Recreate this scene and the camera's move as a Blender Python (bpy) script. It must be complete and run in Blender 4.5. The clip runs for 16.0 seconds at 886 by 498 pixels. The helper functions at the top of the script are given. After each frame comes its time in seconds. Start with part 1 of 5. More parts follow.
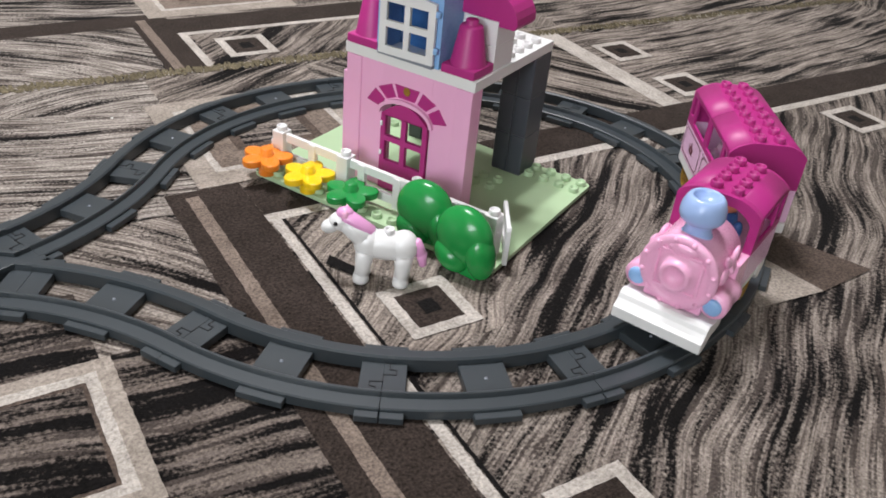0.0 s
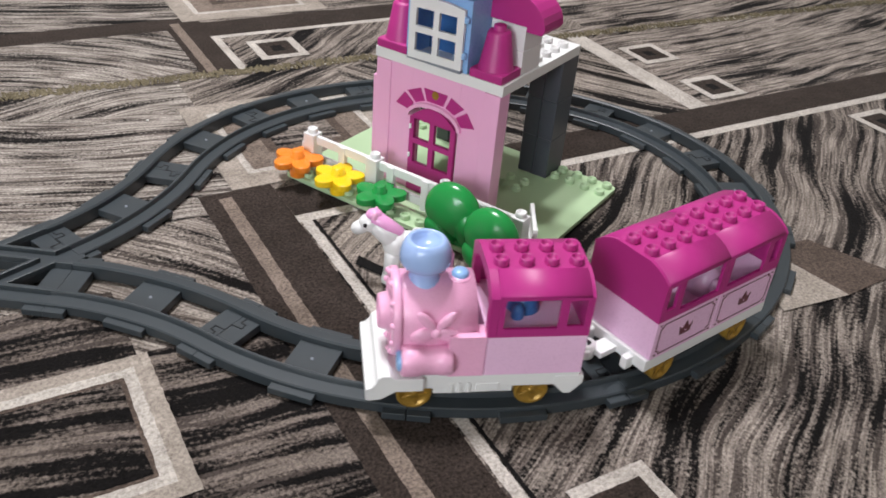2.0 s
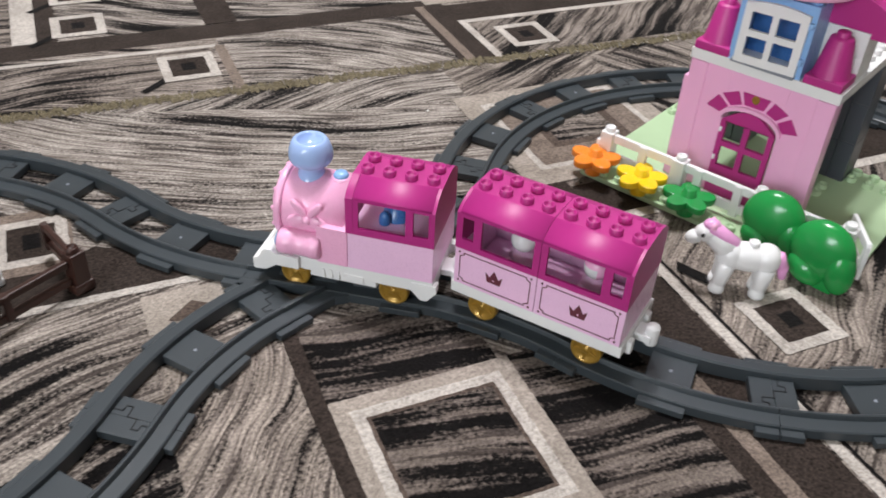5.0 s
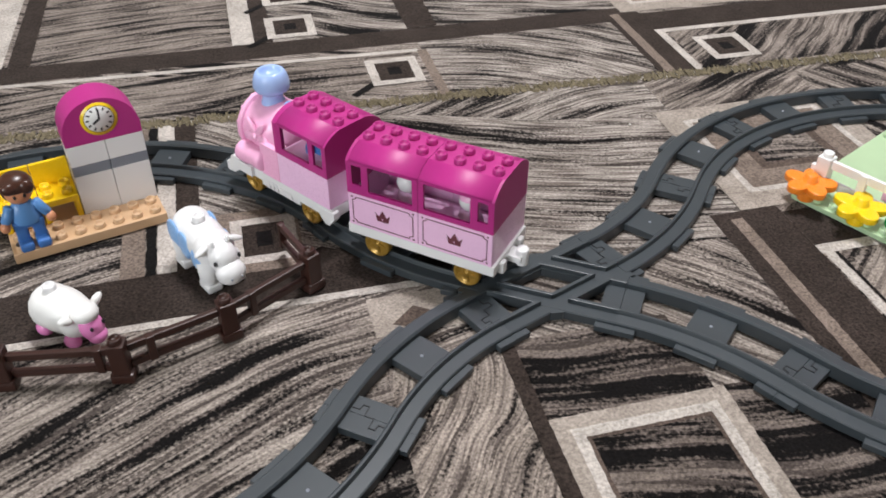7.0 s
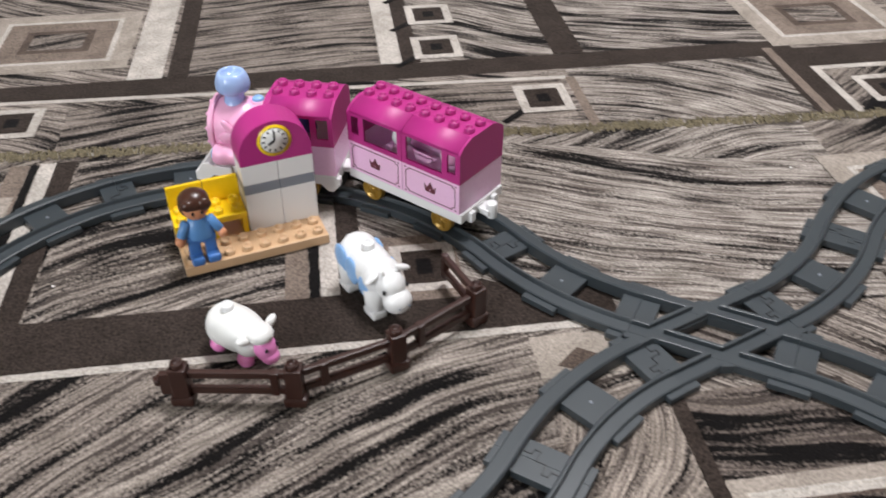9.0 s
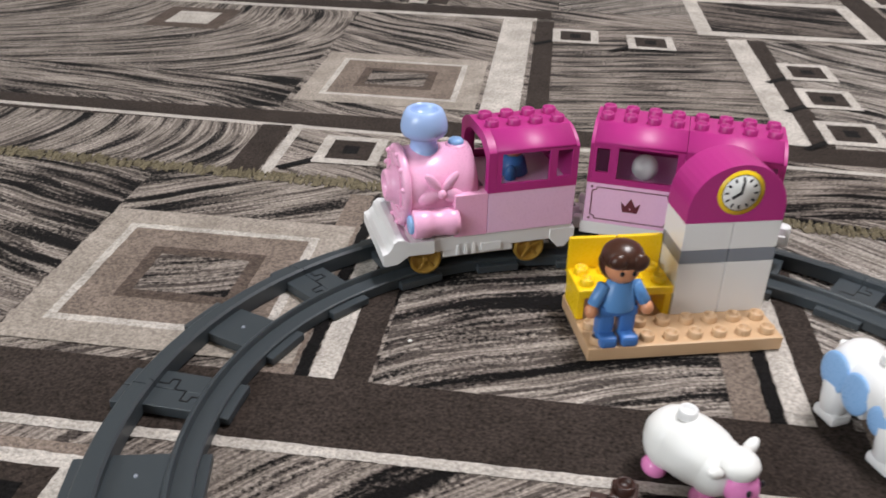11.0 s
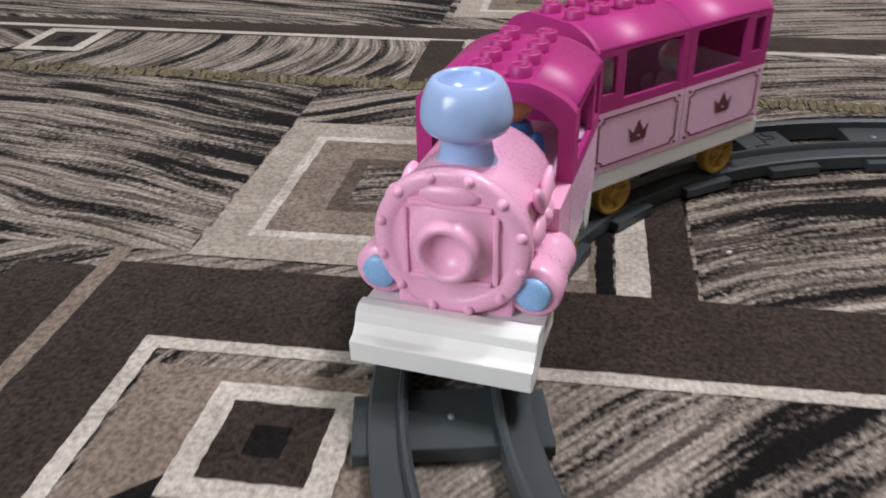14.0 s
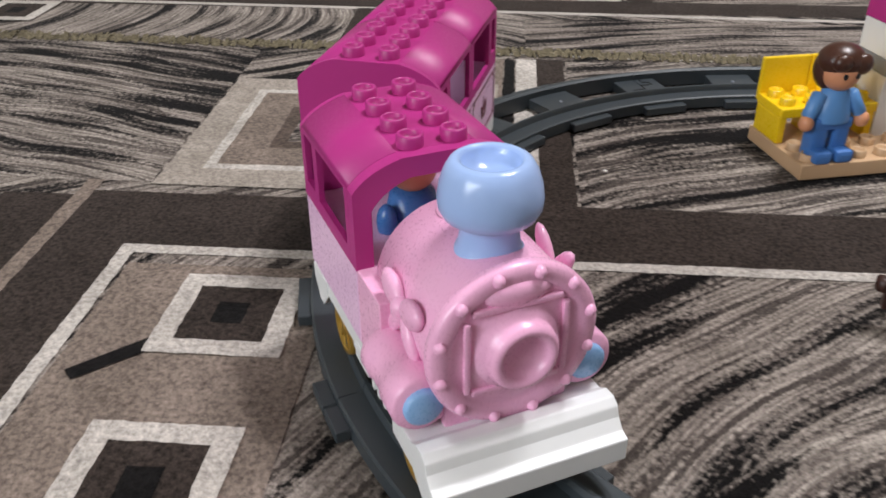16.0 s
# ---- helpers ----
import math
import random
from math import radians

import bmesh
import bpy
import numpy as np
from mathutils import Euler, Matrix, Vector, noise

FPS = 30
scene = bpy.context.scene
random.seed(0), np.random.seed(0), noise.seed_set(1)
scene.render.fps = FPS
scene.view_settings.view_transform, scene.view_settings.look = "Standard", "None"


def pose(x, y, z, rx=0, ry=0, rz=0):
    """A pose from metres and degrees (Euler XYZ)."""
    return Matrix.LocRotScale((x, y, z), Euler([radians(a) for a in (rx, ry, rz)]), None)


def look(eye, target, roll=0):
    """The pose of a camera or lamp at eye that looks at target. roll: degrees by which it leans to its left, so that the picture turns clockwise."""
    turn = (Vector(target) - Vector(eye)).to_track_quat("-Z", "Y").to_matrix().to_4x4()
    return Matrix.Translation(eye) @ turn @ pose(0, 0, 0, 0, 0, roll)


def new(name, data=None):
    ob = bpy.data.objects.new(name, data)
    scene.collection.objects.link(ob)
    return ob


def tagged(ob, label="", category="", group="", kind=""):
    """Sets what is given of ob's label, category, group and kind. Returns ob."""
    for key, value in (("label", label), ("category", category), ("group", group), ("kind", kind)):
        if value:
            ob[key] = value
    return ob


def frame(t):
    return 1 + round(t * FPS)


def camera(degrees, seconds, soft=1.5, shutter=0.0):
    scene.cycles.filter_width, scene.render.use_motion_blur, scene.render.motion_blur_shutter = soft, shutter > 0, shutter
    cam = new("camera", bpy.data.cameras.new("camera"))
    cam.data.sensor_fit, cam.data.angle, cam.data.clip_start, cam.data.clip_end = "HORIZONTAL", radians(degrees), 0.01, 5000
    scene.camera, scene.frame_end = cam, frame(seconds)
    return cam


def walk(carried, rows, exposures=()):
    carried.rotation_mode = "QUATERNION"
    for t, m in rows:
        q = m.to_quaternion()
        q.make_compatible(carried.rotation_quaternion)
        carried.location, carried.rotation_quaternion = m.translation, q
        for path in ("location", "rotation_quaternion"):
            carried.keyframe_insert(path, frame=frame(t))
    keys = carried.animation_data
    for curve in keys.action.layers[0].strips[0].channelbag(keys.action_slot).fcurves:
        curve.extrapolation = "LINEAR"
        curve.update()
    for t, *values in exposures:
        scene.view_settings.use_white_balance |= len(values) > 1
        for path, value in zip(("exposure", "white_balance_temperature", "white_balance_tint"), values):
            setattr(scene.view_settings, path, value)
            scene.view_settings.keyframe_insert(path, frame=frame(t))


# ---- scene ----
cam = camera(54.3, 16.0, soft=1.75, shutter=0.4)
METRES, EYE, TILT, LEAN, TURN = 1.11, 0.3939, -33.18, -5.0, 0.0
ROWS = [
    (0.0, 0.0, 0.0, 0.0, 0.0, 0.0, -0.0),
    (0.5, -0.0014, -0.0039, 0.0012, 0.62, -0.03, -0.1),
    (1.0, -0.0025, -0.0078, 0.0021, 0.98, -0.02, -0.18),
    (1.5, -0.0016, -0.0096, 0.0023, 1.34, -0.02, -0.29),
    (2.0, -0.001, -0.0112, 0.0015, 1.7, -0.05, -0.38),
    (2.5, -0.0139, -0.0143, -0.0004, 2.13, -0.1, -0.47),
    (3.0, -0.0336, -0.0136, -0.001, 2.12, -0.22, -0.48),
    (3.5, -0.0557, -0.0159, 0.0043, 1.92, -0.22, -0.46),
    (4.0, -0.1338, -0.0165, 0.0367, 2.36, -1.63, -0.76),
    (4.5, -0.1585, -0.0237, 0.0353, 4.83, -2.63, -1.52),
    (7.0, -0.2287, -0.0594, 0.0517, 16.6, -4.67, -5.22),
    (7.5, -0.237, -0.0655, 0.0624, 17.58, -5.22, -6.06),
    (8.0, -0.2495, -0.0758, 0.0627, 19.04, -5.62, -6.76),
    (8.5, -0.264, -0.0792, 0.0603, 20.26, -5.88, -7.44),
    (9.0, -0.2949, -0.0768, 0.0678, 21.94, -5.1, -8.42),
    (9.5, -0.3449, -0.0427, 0.0492, 26.8, -3.69, -11.45),
    (10.0, -0.4113, -0.02, 0.0188, 32.41, 2.22, -18.38),
    (12.5, -0.6503, 0.1011, -0.0413, 36.17, -2.86, -16.61),
    (13.0, -0.6914, 0.1229, -0.0584, 35.73, -1.19, -17.26),
    (13.5, -0.6927, 0.1067, -0.0631, 37.24, -1.1, -17.35),
    (14.0, -0.6682, 0.0492, -0.0922, 37.4, -0.66, -16.39),
    (14.5, -0.6353, 0.0286, -0.1013, 36.6, -0.52, -15.93),
    (15.0, -0.6287, 0.0143, -0.1121, 35.9, -0.5, -15.48),
    (15.5, -0.6257, 0.0104, -0.1176, 35.21, -0.49, -15.18),
    (16.0, -0.6095, -0.004, -0.1202, 33.24, -0.63, -14.92),
]
walk(cam, [(t, pose(0, 0, EYE, TILT, LEAN, TURN) @ pose(METRES * x, METRES * y, METRES * z, 90 + pitch, roll, yaw)) for t, x, y, z, yaw, pitch, roll in ROWS], [(0.0, 0.0), (10.0, 0.0), (12.5, -0.10), (16.0, -0.12)])

# ---------------------------------------------------------------- world and light
world = bpy.data.worlds.new("room_air")
scene.world = world
world.use_nodes = True
world.node_tree.nodes["Background"].inputs[0].default_value = (0.70, 0.74, 0.80, 1)
world.node_tree.nodes["Background"].inputs[1].default_value = 0.16


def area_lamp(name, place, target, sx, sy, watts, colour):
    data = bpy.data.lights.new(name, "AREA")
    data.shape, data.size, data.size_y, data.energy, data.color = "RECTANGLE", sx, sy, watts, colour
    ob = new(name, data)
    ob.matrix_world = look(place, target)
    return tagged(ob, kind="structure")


# unseen soft fill, added inside the south wall to brighten upright faces
area_lamp("south_fill_light", (-1.3, -2.95, 1.35), (-0.4, 0.6, 0.1), 1.9, 1.4, 137, (0.90, 0.95, 1.0))
for x, y in ((-0.62, 1.05), (-0.22, 0.92), (-0.40, 1.35)):
    area_lamp("ceiling_lamp_light", (x, y, 2.38), (x, y, 0.0), 0.15, 0.15, 24, (0.98, 0.97, 1.0))

# ---------------------------------------------------------------- materials


def nodes_of(name):
    m = bpy.data.materials.new(name)
    m.use_nodes = True
    nt = m.node_tree
    return m, nt, nt.nodes["Principled BSDF"]


def link(nt, a, b):
    nt.links.new(a, b)


def plastic(name, rgb, rough=0.28, var=0.05, coat=0.0, trans=0.0, metal=0.0, bump=0.02):
    """Moulded plastic: slight cloudiness of colour, fine scuffs in the gloss."""
    m, nt, b = nodes_of(name)
    co = nt.nodes.new("ShaderNodeTexCoord")
    n1 = nt.nodes.new("ShaderNodeTexNoise")
    n1.inputs["Scale"].default_value, n1.inputs["Detail"].default_value = 45, 3
    n2 = nt.nodes.new("ShaderNodeTexNoise")
    n2.inputs["Scale"].default_value, n2.inputs["Detail"].default_value = 900, 4
    ramp = nt.nodes.new("ShaderNodeMix")
    ramp.data_type = "RGBA"
    ramp.inputs["A"].default_value = (*[c * (1 - var) for c in rgb], 1)
    ramp.inputs["B"].default_value = (*[min(1, c * (1 + var)) for c in rgb], 1)
    link(nt, co.outputs["Object"], n1.inputs["Vector"])
    link(nt, co.outputs["Object"], n2.inputs["Vector"])
    link(nt, n1.outputs["Fac"], ramp.inputs["Factor"])
    link(nt, ramp.outputs["Result"], b.inputs["Base Color"])
    r = nt.nodes.new("ShaderNodeMapRange")
    r.inputs["To Min"].default_value, r.inputs["To Max"].default_value = rough * 0.75, rough * 1.3
    link(nt, n2.outputs["Fac"], r.inputs["Value"])
    link(nt, r.outputs["Result"], b.inputs["Roughness"])
    bp = nt.nodes.new("ShaderNodeBump")
    bp.inputs["Strength"].default_value, bp.inputs["Distance"].default_value = bump, 0.0006
    link(nt, n1.outputs["Fac"], bp.inputs["Height"])
    link(nt, bp.outputs["Normal"], b.inputs["Normal"])
    b.inputs["Metallic"].default_value = metal
    b.inputs["Transmission Weight"].default_value = trans
    b.inputs["Coat Weight"].default_value = coat
    return m


PINK = plastic("pink_plastic", (0.89, 0.45, 0.67))
PALE = plastic("pale_pink_plastic", (0.85, 0.54, 0.77))
MAGENTA = plastic("magenta_plastic", (0.44, 0.024, 0.21), 0.44)
WHITE = plastic("white_plastic", (0.80, 0.80, 0.80), 0.3, 0.02)
BLUE = plastic("sky_blue_plastic", (0.27, 0.48, 0.80))
# sky blue with the pink glow of the flashing funnel averaged into its colour
FUNNEL = plastic("glow_tinted_blue_plastic", (0.36, 0.50, 0.82), 0.22)
DEEPBLUE = plastic("blue_plastic", (0.05, 0.16, 0.42))
GOLD = plastic("gold_plastic", (0.36, 0.21, 0.035), 0.3, 0.1, 0, 0, 0.35)
DARK = plastic("dark_grey_plastic", (0.040, 0.049, 0.056), 0.38, 0.08)
SLATE = plastic("slate_grey_plastic", (0.060, 0.068, 0.082), 0.33, 0.06)
MIDGREY = plastic("mid_grey_plastic", (0.22, 0.24, 0.28), 0.33)
GREEN = plastic("green_plastic", (0.014, 0.26, 0.055), 0.22)
LIME = plastic("pale_green_plastic", (0.44, 0.60, 0.37), 0.33)
ORANGE = plastic("orange_plastic", (0.84, 0.24, 0.025))
YELLOW = plastic("yellow_plastic", (0.88, 0.58, 0.01))
BROWN = plastic("brown_plastic", (0.036, 0.012, 0.008), 0.42)
TAN = plastic("tan_plastic", (0.58, 0.38, 0.22), 0.35)
SKIN = plastic("peach_plastic", (0.62, 0.27, 0.14), 0.4)
HAIR = plastic("dark_brown_plastic", (0.055, 0.020, 0.012), 0.3)
PRINT = plastic("dark_print", (0.13, 0.028, 0.045), 0.4)
BLACK = plastic("black_print", (0.01, 0.01, 0.012), 0.35)

# ---------------------------------------------------------------- mesh tools


def bm_box(sx, sy, sz, at=(0, 0, 0), bevel=0.0006, seg=2, m=None):
    """A box that stands on at, bevelled."""
    bm = bmesh.new()
    bmesh.ops.create_cube(bm, size=1)
    bmesh.ops.scale(bm, vec=(sx, sy, sz), verts=bm.verts)
    if bevel:
        bmesh.ops.bevel(bm, geom=bm.edges[:], offset=bevel, segments=seg, affect="EDGES", profile=0.6)
    bmesh.ops.translate(bm, vec=(at[0], at[1], at[2] + sz / 2), verts=bm.verts)
    if m:
        bm.transform(m)
    return bm


def bm_lathe(profile, at=(0, 0, 0), seg=28, m=None):
    """A body of revolution about z, from (radius, height) pairs."""
    bm = bmesh.new()
    rings = []
    for r, z in profile:
        if r < 1e-7:
            rings.append([bm.verts.new((0, 0, z))])
        else:
            rings.append([bm.verts.new((r * math.cos(2 * math.pi * k / seg), r * math.sin(2 * math.pi * k / seg), z)) for k in range(seg)])
    for a, b in zip(rings, rings[1:]):
        for k in range(seg):
            q = [a[k % len(a)], a[(k + 1) % len(a)], b[(k + 1) % len(b)], b[k % len(b)]]
            q = list(dict.fromkeys(q))
            if len(q) > 2:
                bm.faces.new(q)
    for f in bm.faces:
        f.smooth = True
    bmesh.ops.recalc_face_normals(bm, faces=bm.faces)
    if m:
        bm.transform(m)
    bmesh.ops.translate(bm, vec=at, verts=bm.verts)
    return bm


def bm_prism(outline, z0, z1, bevel=0.0, m=None):
    """A flat outline (x, y), raised from z0 to z1."""
    bm = bmesh.new()
    low = [bm.verts.new((x, y, z0)) for x, y in outline]
    high = [bm.verts.new((x, y, z1)) for x, y in outline]
    n = len(outline)
    bm.faces.new(low[::-1])
    bm.faces.new(high)
    for k in range(n):
        bm.faces.new((low[k], low[(k + 1) % n], high[(k + 1) % n], high[k]))
    bmesh.ops.recalc_face_normals(bm, faces=bm.faces)
    if bevel:
        sharp = [e for e in bm.edges if len(e.link_faces) == 2 and e.calc_face_angle(0) > 0.5]
        bmesh.ops.bevel(bm, geom=sharp, offset=bevel, segments=2, affect="EDGES", profile=0.6)
    if m:
        bm.transform(m)
    return bm


def bm_ball(rx, ry, rz, at=(0, 0, 0), u=24, v=14, m=None):
    bm = bmesh.new()
    bmesh.ops.create_uvsphere(bm, u_segments=u, v_segments=v, radius=1)
    bmesh.ops.scale(bm, vec=(rx, ry, rz), verts=bm.verts)
    if m:
        bm.transform(m)
    bmesh.ops.translate(bm, vec=at, verts=bm.verts)
    for f in bm.faces:
        f.smooth = True
    return bm


def join(*bms):
    """Several pieces into one mesh."""
    out = bmesh.new()
    for bm in bms:
        me = bpy.data.meshes.new("piece")
        bm.to_mesh(me)
        bm.free()
        out.from_mesh(me)
        bpy.data.meshes.remove(me)
    return out


def mesh_of(name, bm, *mats):
    me = bpy.data.meshes.new(name)
    bm.to_mesh(me)
    bm.free()
    for m in mats:
        me.materials.append(m)
    return me


def part(name, bm, material, parent=None, label="", at=None):
    """One mesh object under a thing or a part (or a thing of its own)."""
    me = bm if isinstance(bm, bpy.types.Mesh) else mesh_of(name, bm, material)
    ob = new(name, me)
    ob.parent = parent
    if at is not None:
        ob.matrix_basis = at
    return tagged(ob, label) if label else ob


def thing(name, label, category, m=None, group="", kind=""):
    ob = new(name)
    ob.empty_display_size = 0.01
    if m is not None:
        ob.matrix_basis = m
    return tagged(ob, label, category, group, kind)


ALONG_X = Matrix.Rotation(radians(90), 4, "Y")   # z axis to x
S = 0.016   # one stud
H = 0.0192  # one brick

STUD_PROFILE = [(0.0, 0.0024), (0.0032, 0.0024), (0.0034, 0.0042), (0.0037, 0.0046), (0.0043, 0.0046), (0.0047, 0.0042), (0.0048, 0.0)]


def stud_mesh(material):
    return mesh_of("stud", bm_lathe(STUD_PROFILE, seg=16), material)


STUDS = {}


def studs(parent, material, cells, z, name="stud"):
    """One stud for each (x, y), on a shared mesh."""
    key = material.name
    if key not in STUDS:
        STUDS[key] = stud_mesh(material)
    for x, y in cells:
        part(name, STUDS[key], material, parent, at=Matrix.Translation((x, y, z)))


# ---------------------------------------------------------------- track line
CROSS = np.array([-0.3326, 0.5120])
BISECTOR, HALF, ARM = 24.95, 27.82, 0.0621
# each loop: one rail bent outward, ten bent inward, one bent outward; the joints give a little
RIGHT_TURNS = (-27.1, 28.5, 26.9, 24.8, 30.4, 36.2, 34.7, 29.1, 26.2, 26.7, 30.0, -30.8)
LEFT_TURNS = (-28.4, 28.4, 26.3, 28.3, 31.5, 33.7, 31.8, 29.4, 28.6, 28.4, 28.9, -31.3)


def polar(c, a, r):
    return np.array(c) + r * np.array([math.cos(radians(a)), math.sin(radians(a))])


def loop_line(leave, piece, turns, steps=24):
    """A loop of curved rails of one length: out of the crossing by one arm, round, and back by the other."""
    p, h = polar(CROSS, leave, ARM), leave
    line = [p]
    for turn in turns:
        for _ in range(steps):
            p = polar(p, h + turn / steps / 2, piece / steps)
            h += turn / steps
            line.append(p)
    return np.array(line)


RIGHT = loop_line(BISECTOR - HALF, 0.1390, RIGHT_TURNS)
LEFT = loop_line(BISECTOR + 180 - HALF, 0.1369, LEFT_TURNS)


def lengths(line):
    return np.r_[0, np.cumsum(np.hypot(*np.diff(line, axis=0).T))]


WAY = np.concatenate([[CROSS], RIGHT[::-1], [CROSS], LEFT, [CROSS]])
WAY_S = lengths(WAY)


def on_way(s):
    return np.array([np.interp(s, WAY_S, WAY[:, 0]), np.interp(s, WAY_S, WAY[:, 1])])


def ride(s, reach):
    """Pose of a vehicle whose axles stand reach ahead of and behind s on the track."""
    a, b = on_way(s + reach), on_way(s - reach)
    m = (a + b) / 2
    return pose(m[0], m[1], 0, 0, 0, math.degrees(math.atan2(a[1] - b[1], a[0] - b[0])))


# ---------------------------------------------------------------- tracks
RAIL_SECTION = [(0.0155, 0.0), (0.0155, 0.0105), (0.0170, 0.0118), (0.0185, 0.0118), (0.0190, 0.0105), (0.0195, 0.0080), (0.0290, 0.0078), (0.0300, 0.0070), (0.0300, 0.0)]


def bm_rail(line, side, section=None):
    """One rail swept along a line; side is 1 for the left rail and -1 for the right."""
    bm = bmesh.new()
    section = section or RAIL_SECTION
    tang = np.gradient(line, axis=0)
    tang /= np.linalg.norm(tang, axis=1)[:, None]
    rows = []
    for p, t in zip(line, tang):
        n = np.array([-t[1], t[0]]) * side
        rows.append([bm.verts.new((p[0] + n[0] * o, p[1] + n[1] * o, z)) for o, z in section])
    k = len(section)
    for a, b in zip(rows, rows[1:]):
        for i in range(k):
            bm.faces.new((a[i], a[(i + 1) % k], b[(i + 1) % k], b[i]))
    bm.faces.new(rows[0])
    bm.faces.new(rows[-1])
    bmesh.ops.recalc_face_normals(bm, faces=bm.faces)
    return bm


def lock_line(bm_list, x, y, turn):
    """The jigsaw seam of two rail ends, as a thin dark groove line."""
    pts = [(-0.015, 0.004), (-0.009, 0.004), (-0.0085, 0.0085), (-0.004, 0.0085), (-0.0035, 0.0), (0.0035, 0.0), (0.004, -0.0085), (0.0085, -0.0085), (0.009, -0.004), (0.015, -0.004)]
    m = pose(x, y, 0, 0, 0, turn)
    for (ax, ay), (bx, by) in zip(pts, pts[1:]):
        d = math.hypot(bx - ax, by - ay)
        bm_list.append(bm_box(d + 0.0006, 0.0007, 0.0004, (0, 0, 0), 0, m=m @ pose((ax + bx) / 2, (ay + by) / 2, 0.0066, 0, 0, math.degrees(math.atan2(by - ay, bx - ax)))))


def rail_piece(line, name="curved_rail"):
    """One curved rail: two rails, a middle sleeper, half sleepers at the ends with the jigsaw lock, side tabs."""
    ob = thing(name, "dark grey plastic toy train curved rail lying on the carpet", "toy track", group="toy train rails")
    part("rail", bm_rail(line, 1), DARK, ob)
    part("rail", bm_rail(line, -1), DARK, ob)
    tang = np.gradient(line, axis=0)
    turn = [math.degrees(math.atan2(t[1], t[0])) for t in tang]
    mid = len(line) // 2
    for i, size, shift in ((mid, 0.032, 0.0), (0, 0.0155, 0.0078), (len(line) - 1, 0.0155, -0.0078)):
        m = pose(line[i][0], line[i][1], 0, 0, 0, turn[i]) @ pose(shift, 0, 0)
        part("sleeper", bm_box(size, 0.0325, 0.0066, bevel=0.0003, seg=1, m=m), DARK, ob)
        for side in (1, -1):
            part("side_tab", bm_box(size, 0.0062, 0.0052, (0, side * 0.0326, 0), 0.0004, 1, m=m), DARK, ob)
    m = pose(line[mid][0], line[mid][1], 0)
    part("pin_dot", bm_lathe([(0.0014, 0.0064), (0.0012, 0.0072), (0, 0.0073)], seg=10, m=m), MIDGREY, ob)
    seams = []
    lock_line(seams, line[-1][0], line[-1][1], turn[-1] + 90)
    part("lock_seam", join(*seams), BLACK, ob)
    return ob


FLANGE_SECTION = [(0.0150, 0.0), (0.0150, 0.0076), (0.0290, 0.0078), (0.0300, 0.0070), (0.0300, 0.0)]


def crossing():
    """Two straight tracks through one another; the ridges stop where the other track's wheels pass."""
    ob = thing("crossing_rail", "dark grey plastic toy train crossing rail with open diamond centre", "toy track", group="toy train rails")
    for k in (0, 1):
        ang = BISECTOR + (HALF if k else -HALF)
        other = BISECTOR + (-HALF if k else HALF)
        own, cross, along = polar((0, 0), ang + 90, 1), polar((0, 0), other + 90, 1), polar((0, 0), ang, 1)
        lean = np.sign(along @ cross)

        def spot(a, b, way=cross):
            """Where the line at distance a from this track meets the one at distance b from the other (or at b along)."""
            return tuple(CROSS + np.linalg.solve(np.array([own, way]), (a, b)))

        for end in (1, -1):
            e = end * lean
            for side in (1, -1):
                i, o = side * 0.0155, side * 0.0190
                part("ridge", bm_prism([spot(i, e * 0.0310), spot(o, e * 0.0290), spot(o, end * ARM, along), spot(i, end * ARM, along)], 0.0070, 0.0116, 0.0005), DARK, ob)
            part("ridge", bm_prism([spot(0.0190, e * 0.0288), spot(-0.0190, e * 0.0288), spot(-0.0190, e * 0.0318), spot(0.0190, e * 0.0318)], 0.0070, 0.0115, 0.0005), DARK, ob)
            part("ridge", bm_prism([spot(end * 0.0160, 0.0190), spot(end * 0.0160, -0.0190), spot(end * 0.0190, -0.0190), spot(end * 0.0190, 0.0190)], 0.0070, 0.0116 - 0.0001 * k, 0.0005), DARK, ob)
        for side in (1, -1):
            line = np.array([polar(CROSS, ang, u) for u in np.linspace(-ARM, ARM, 4)])
            part("flange", bm_rail(line, side, FLANGE_SECTION), DARK, ob, at=Matrix.Translation((0, 0, -0.0003 * k)))
        for end in (1, -1):
            m = pose(CROSS[0], CROSS[1], 0, 0, 0, ang) @ pose(end * (ARM - 0.0078), 0, 0)
            part("sleeper", bm_box(0.0155, 0.0325, 0.0066, bevel=0.0003, seg=1, m=m), DARK, ob)
            for side in (1, -1):
                part("side_tab", bm_box(0.0155, 0.0062, 0.0052, (0, side * 0.0326, 0), 0.0004, 1, m=m), DARK, ob)
    # webs that fill the wide and the narrow corners
    for a, reach, spread in ((BISECTOR + 90, 0.0375, 0.012), (BISECTOR - 90, 0.0375, 0.012), (BISECTOR, 0.072, 0.006), (BISECTOR + 180, 0.072, 0.006)):
        tip = polar(CROSS, a, reach)
        side = polar((0, 0), a + 90, spread)
        back = polar(CROSS, a, reach * 0.72)
        part("web", bm_prism([tuple(tip - side * 0.4), tuple(tip + side * 0.4), tuple(back + side), tuple(back - side)], 0, 0.0074), DARK, ob)
    return ob


def build_tracks():
    for line in (RIGHT, LEFT):
        for k in range(12):
            rail_piece(line[k * 24 : k * 24 + 25])
    crossing()


build_tracks()

# ---------------------------------------------------------------- room and rugs
RUG_TURN = 31.0


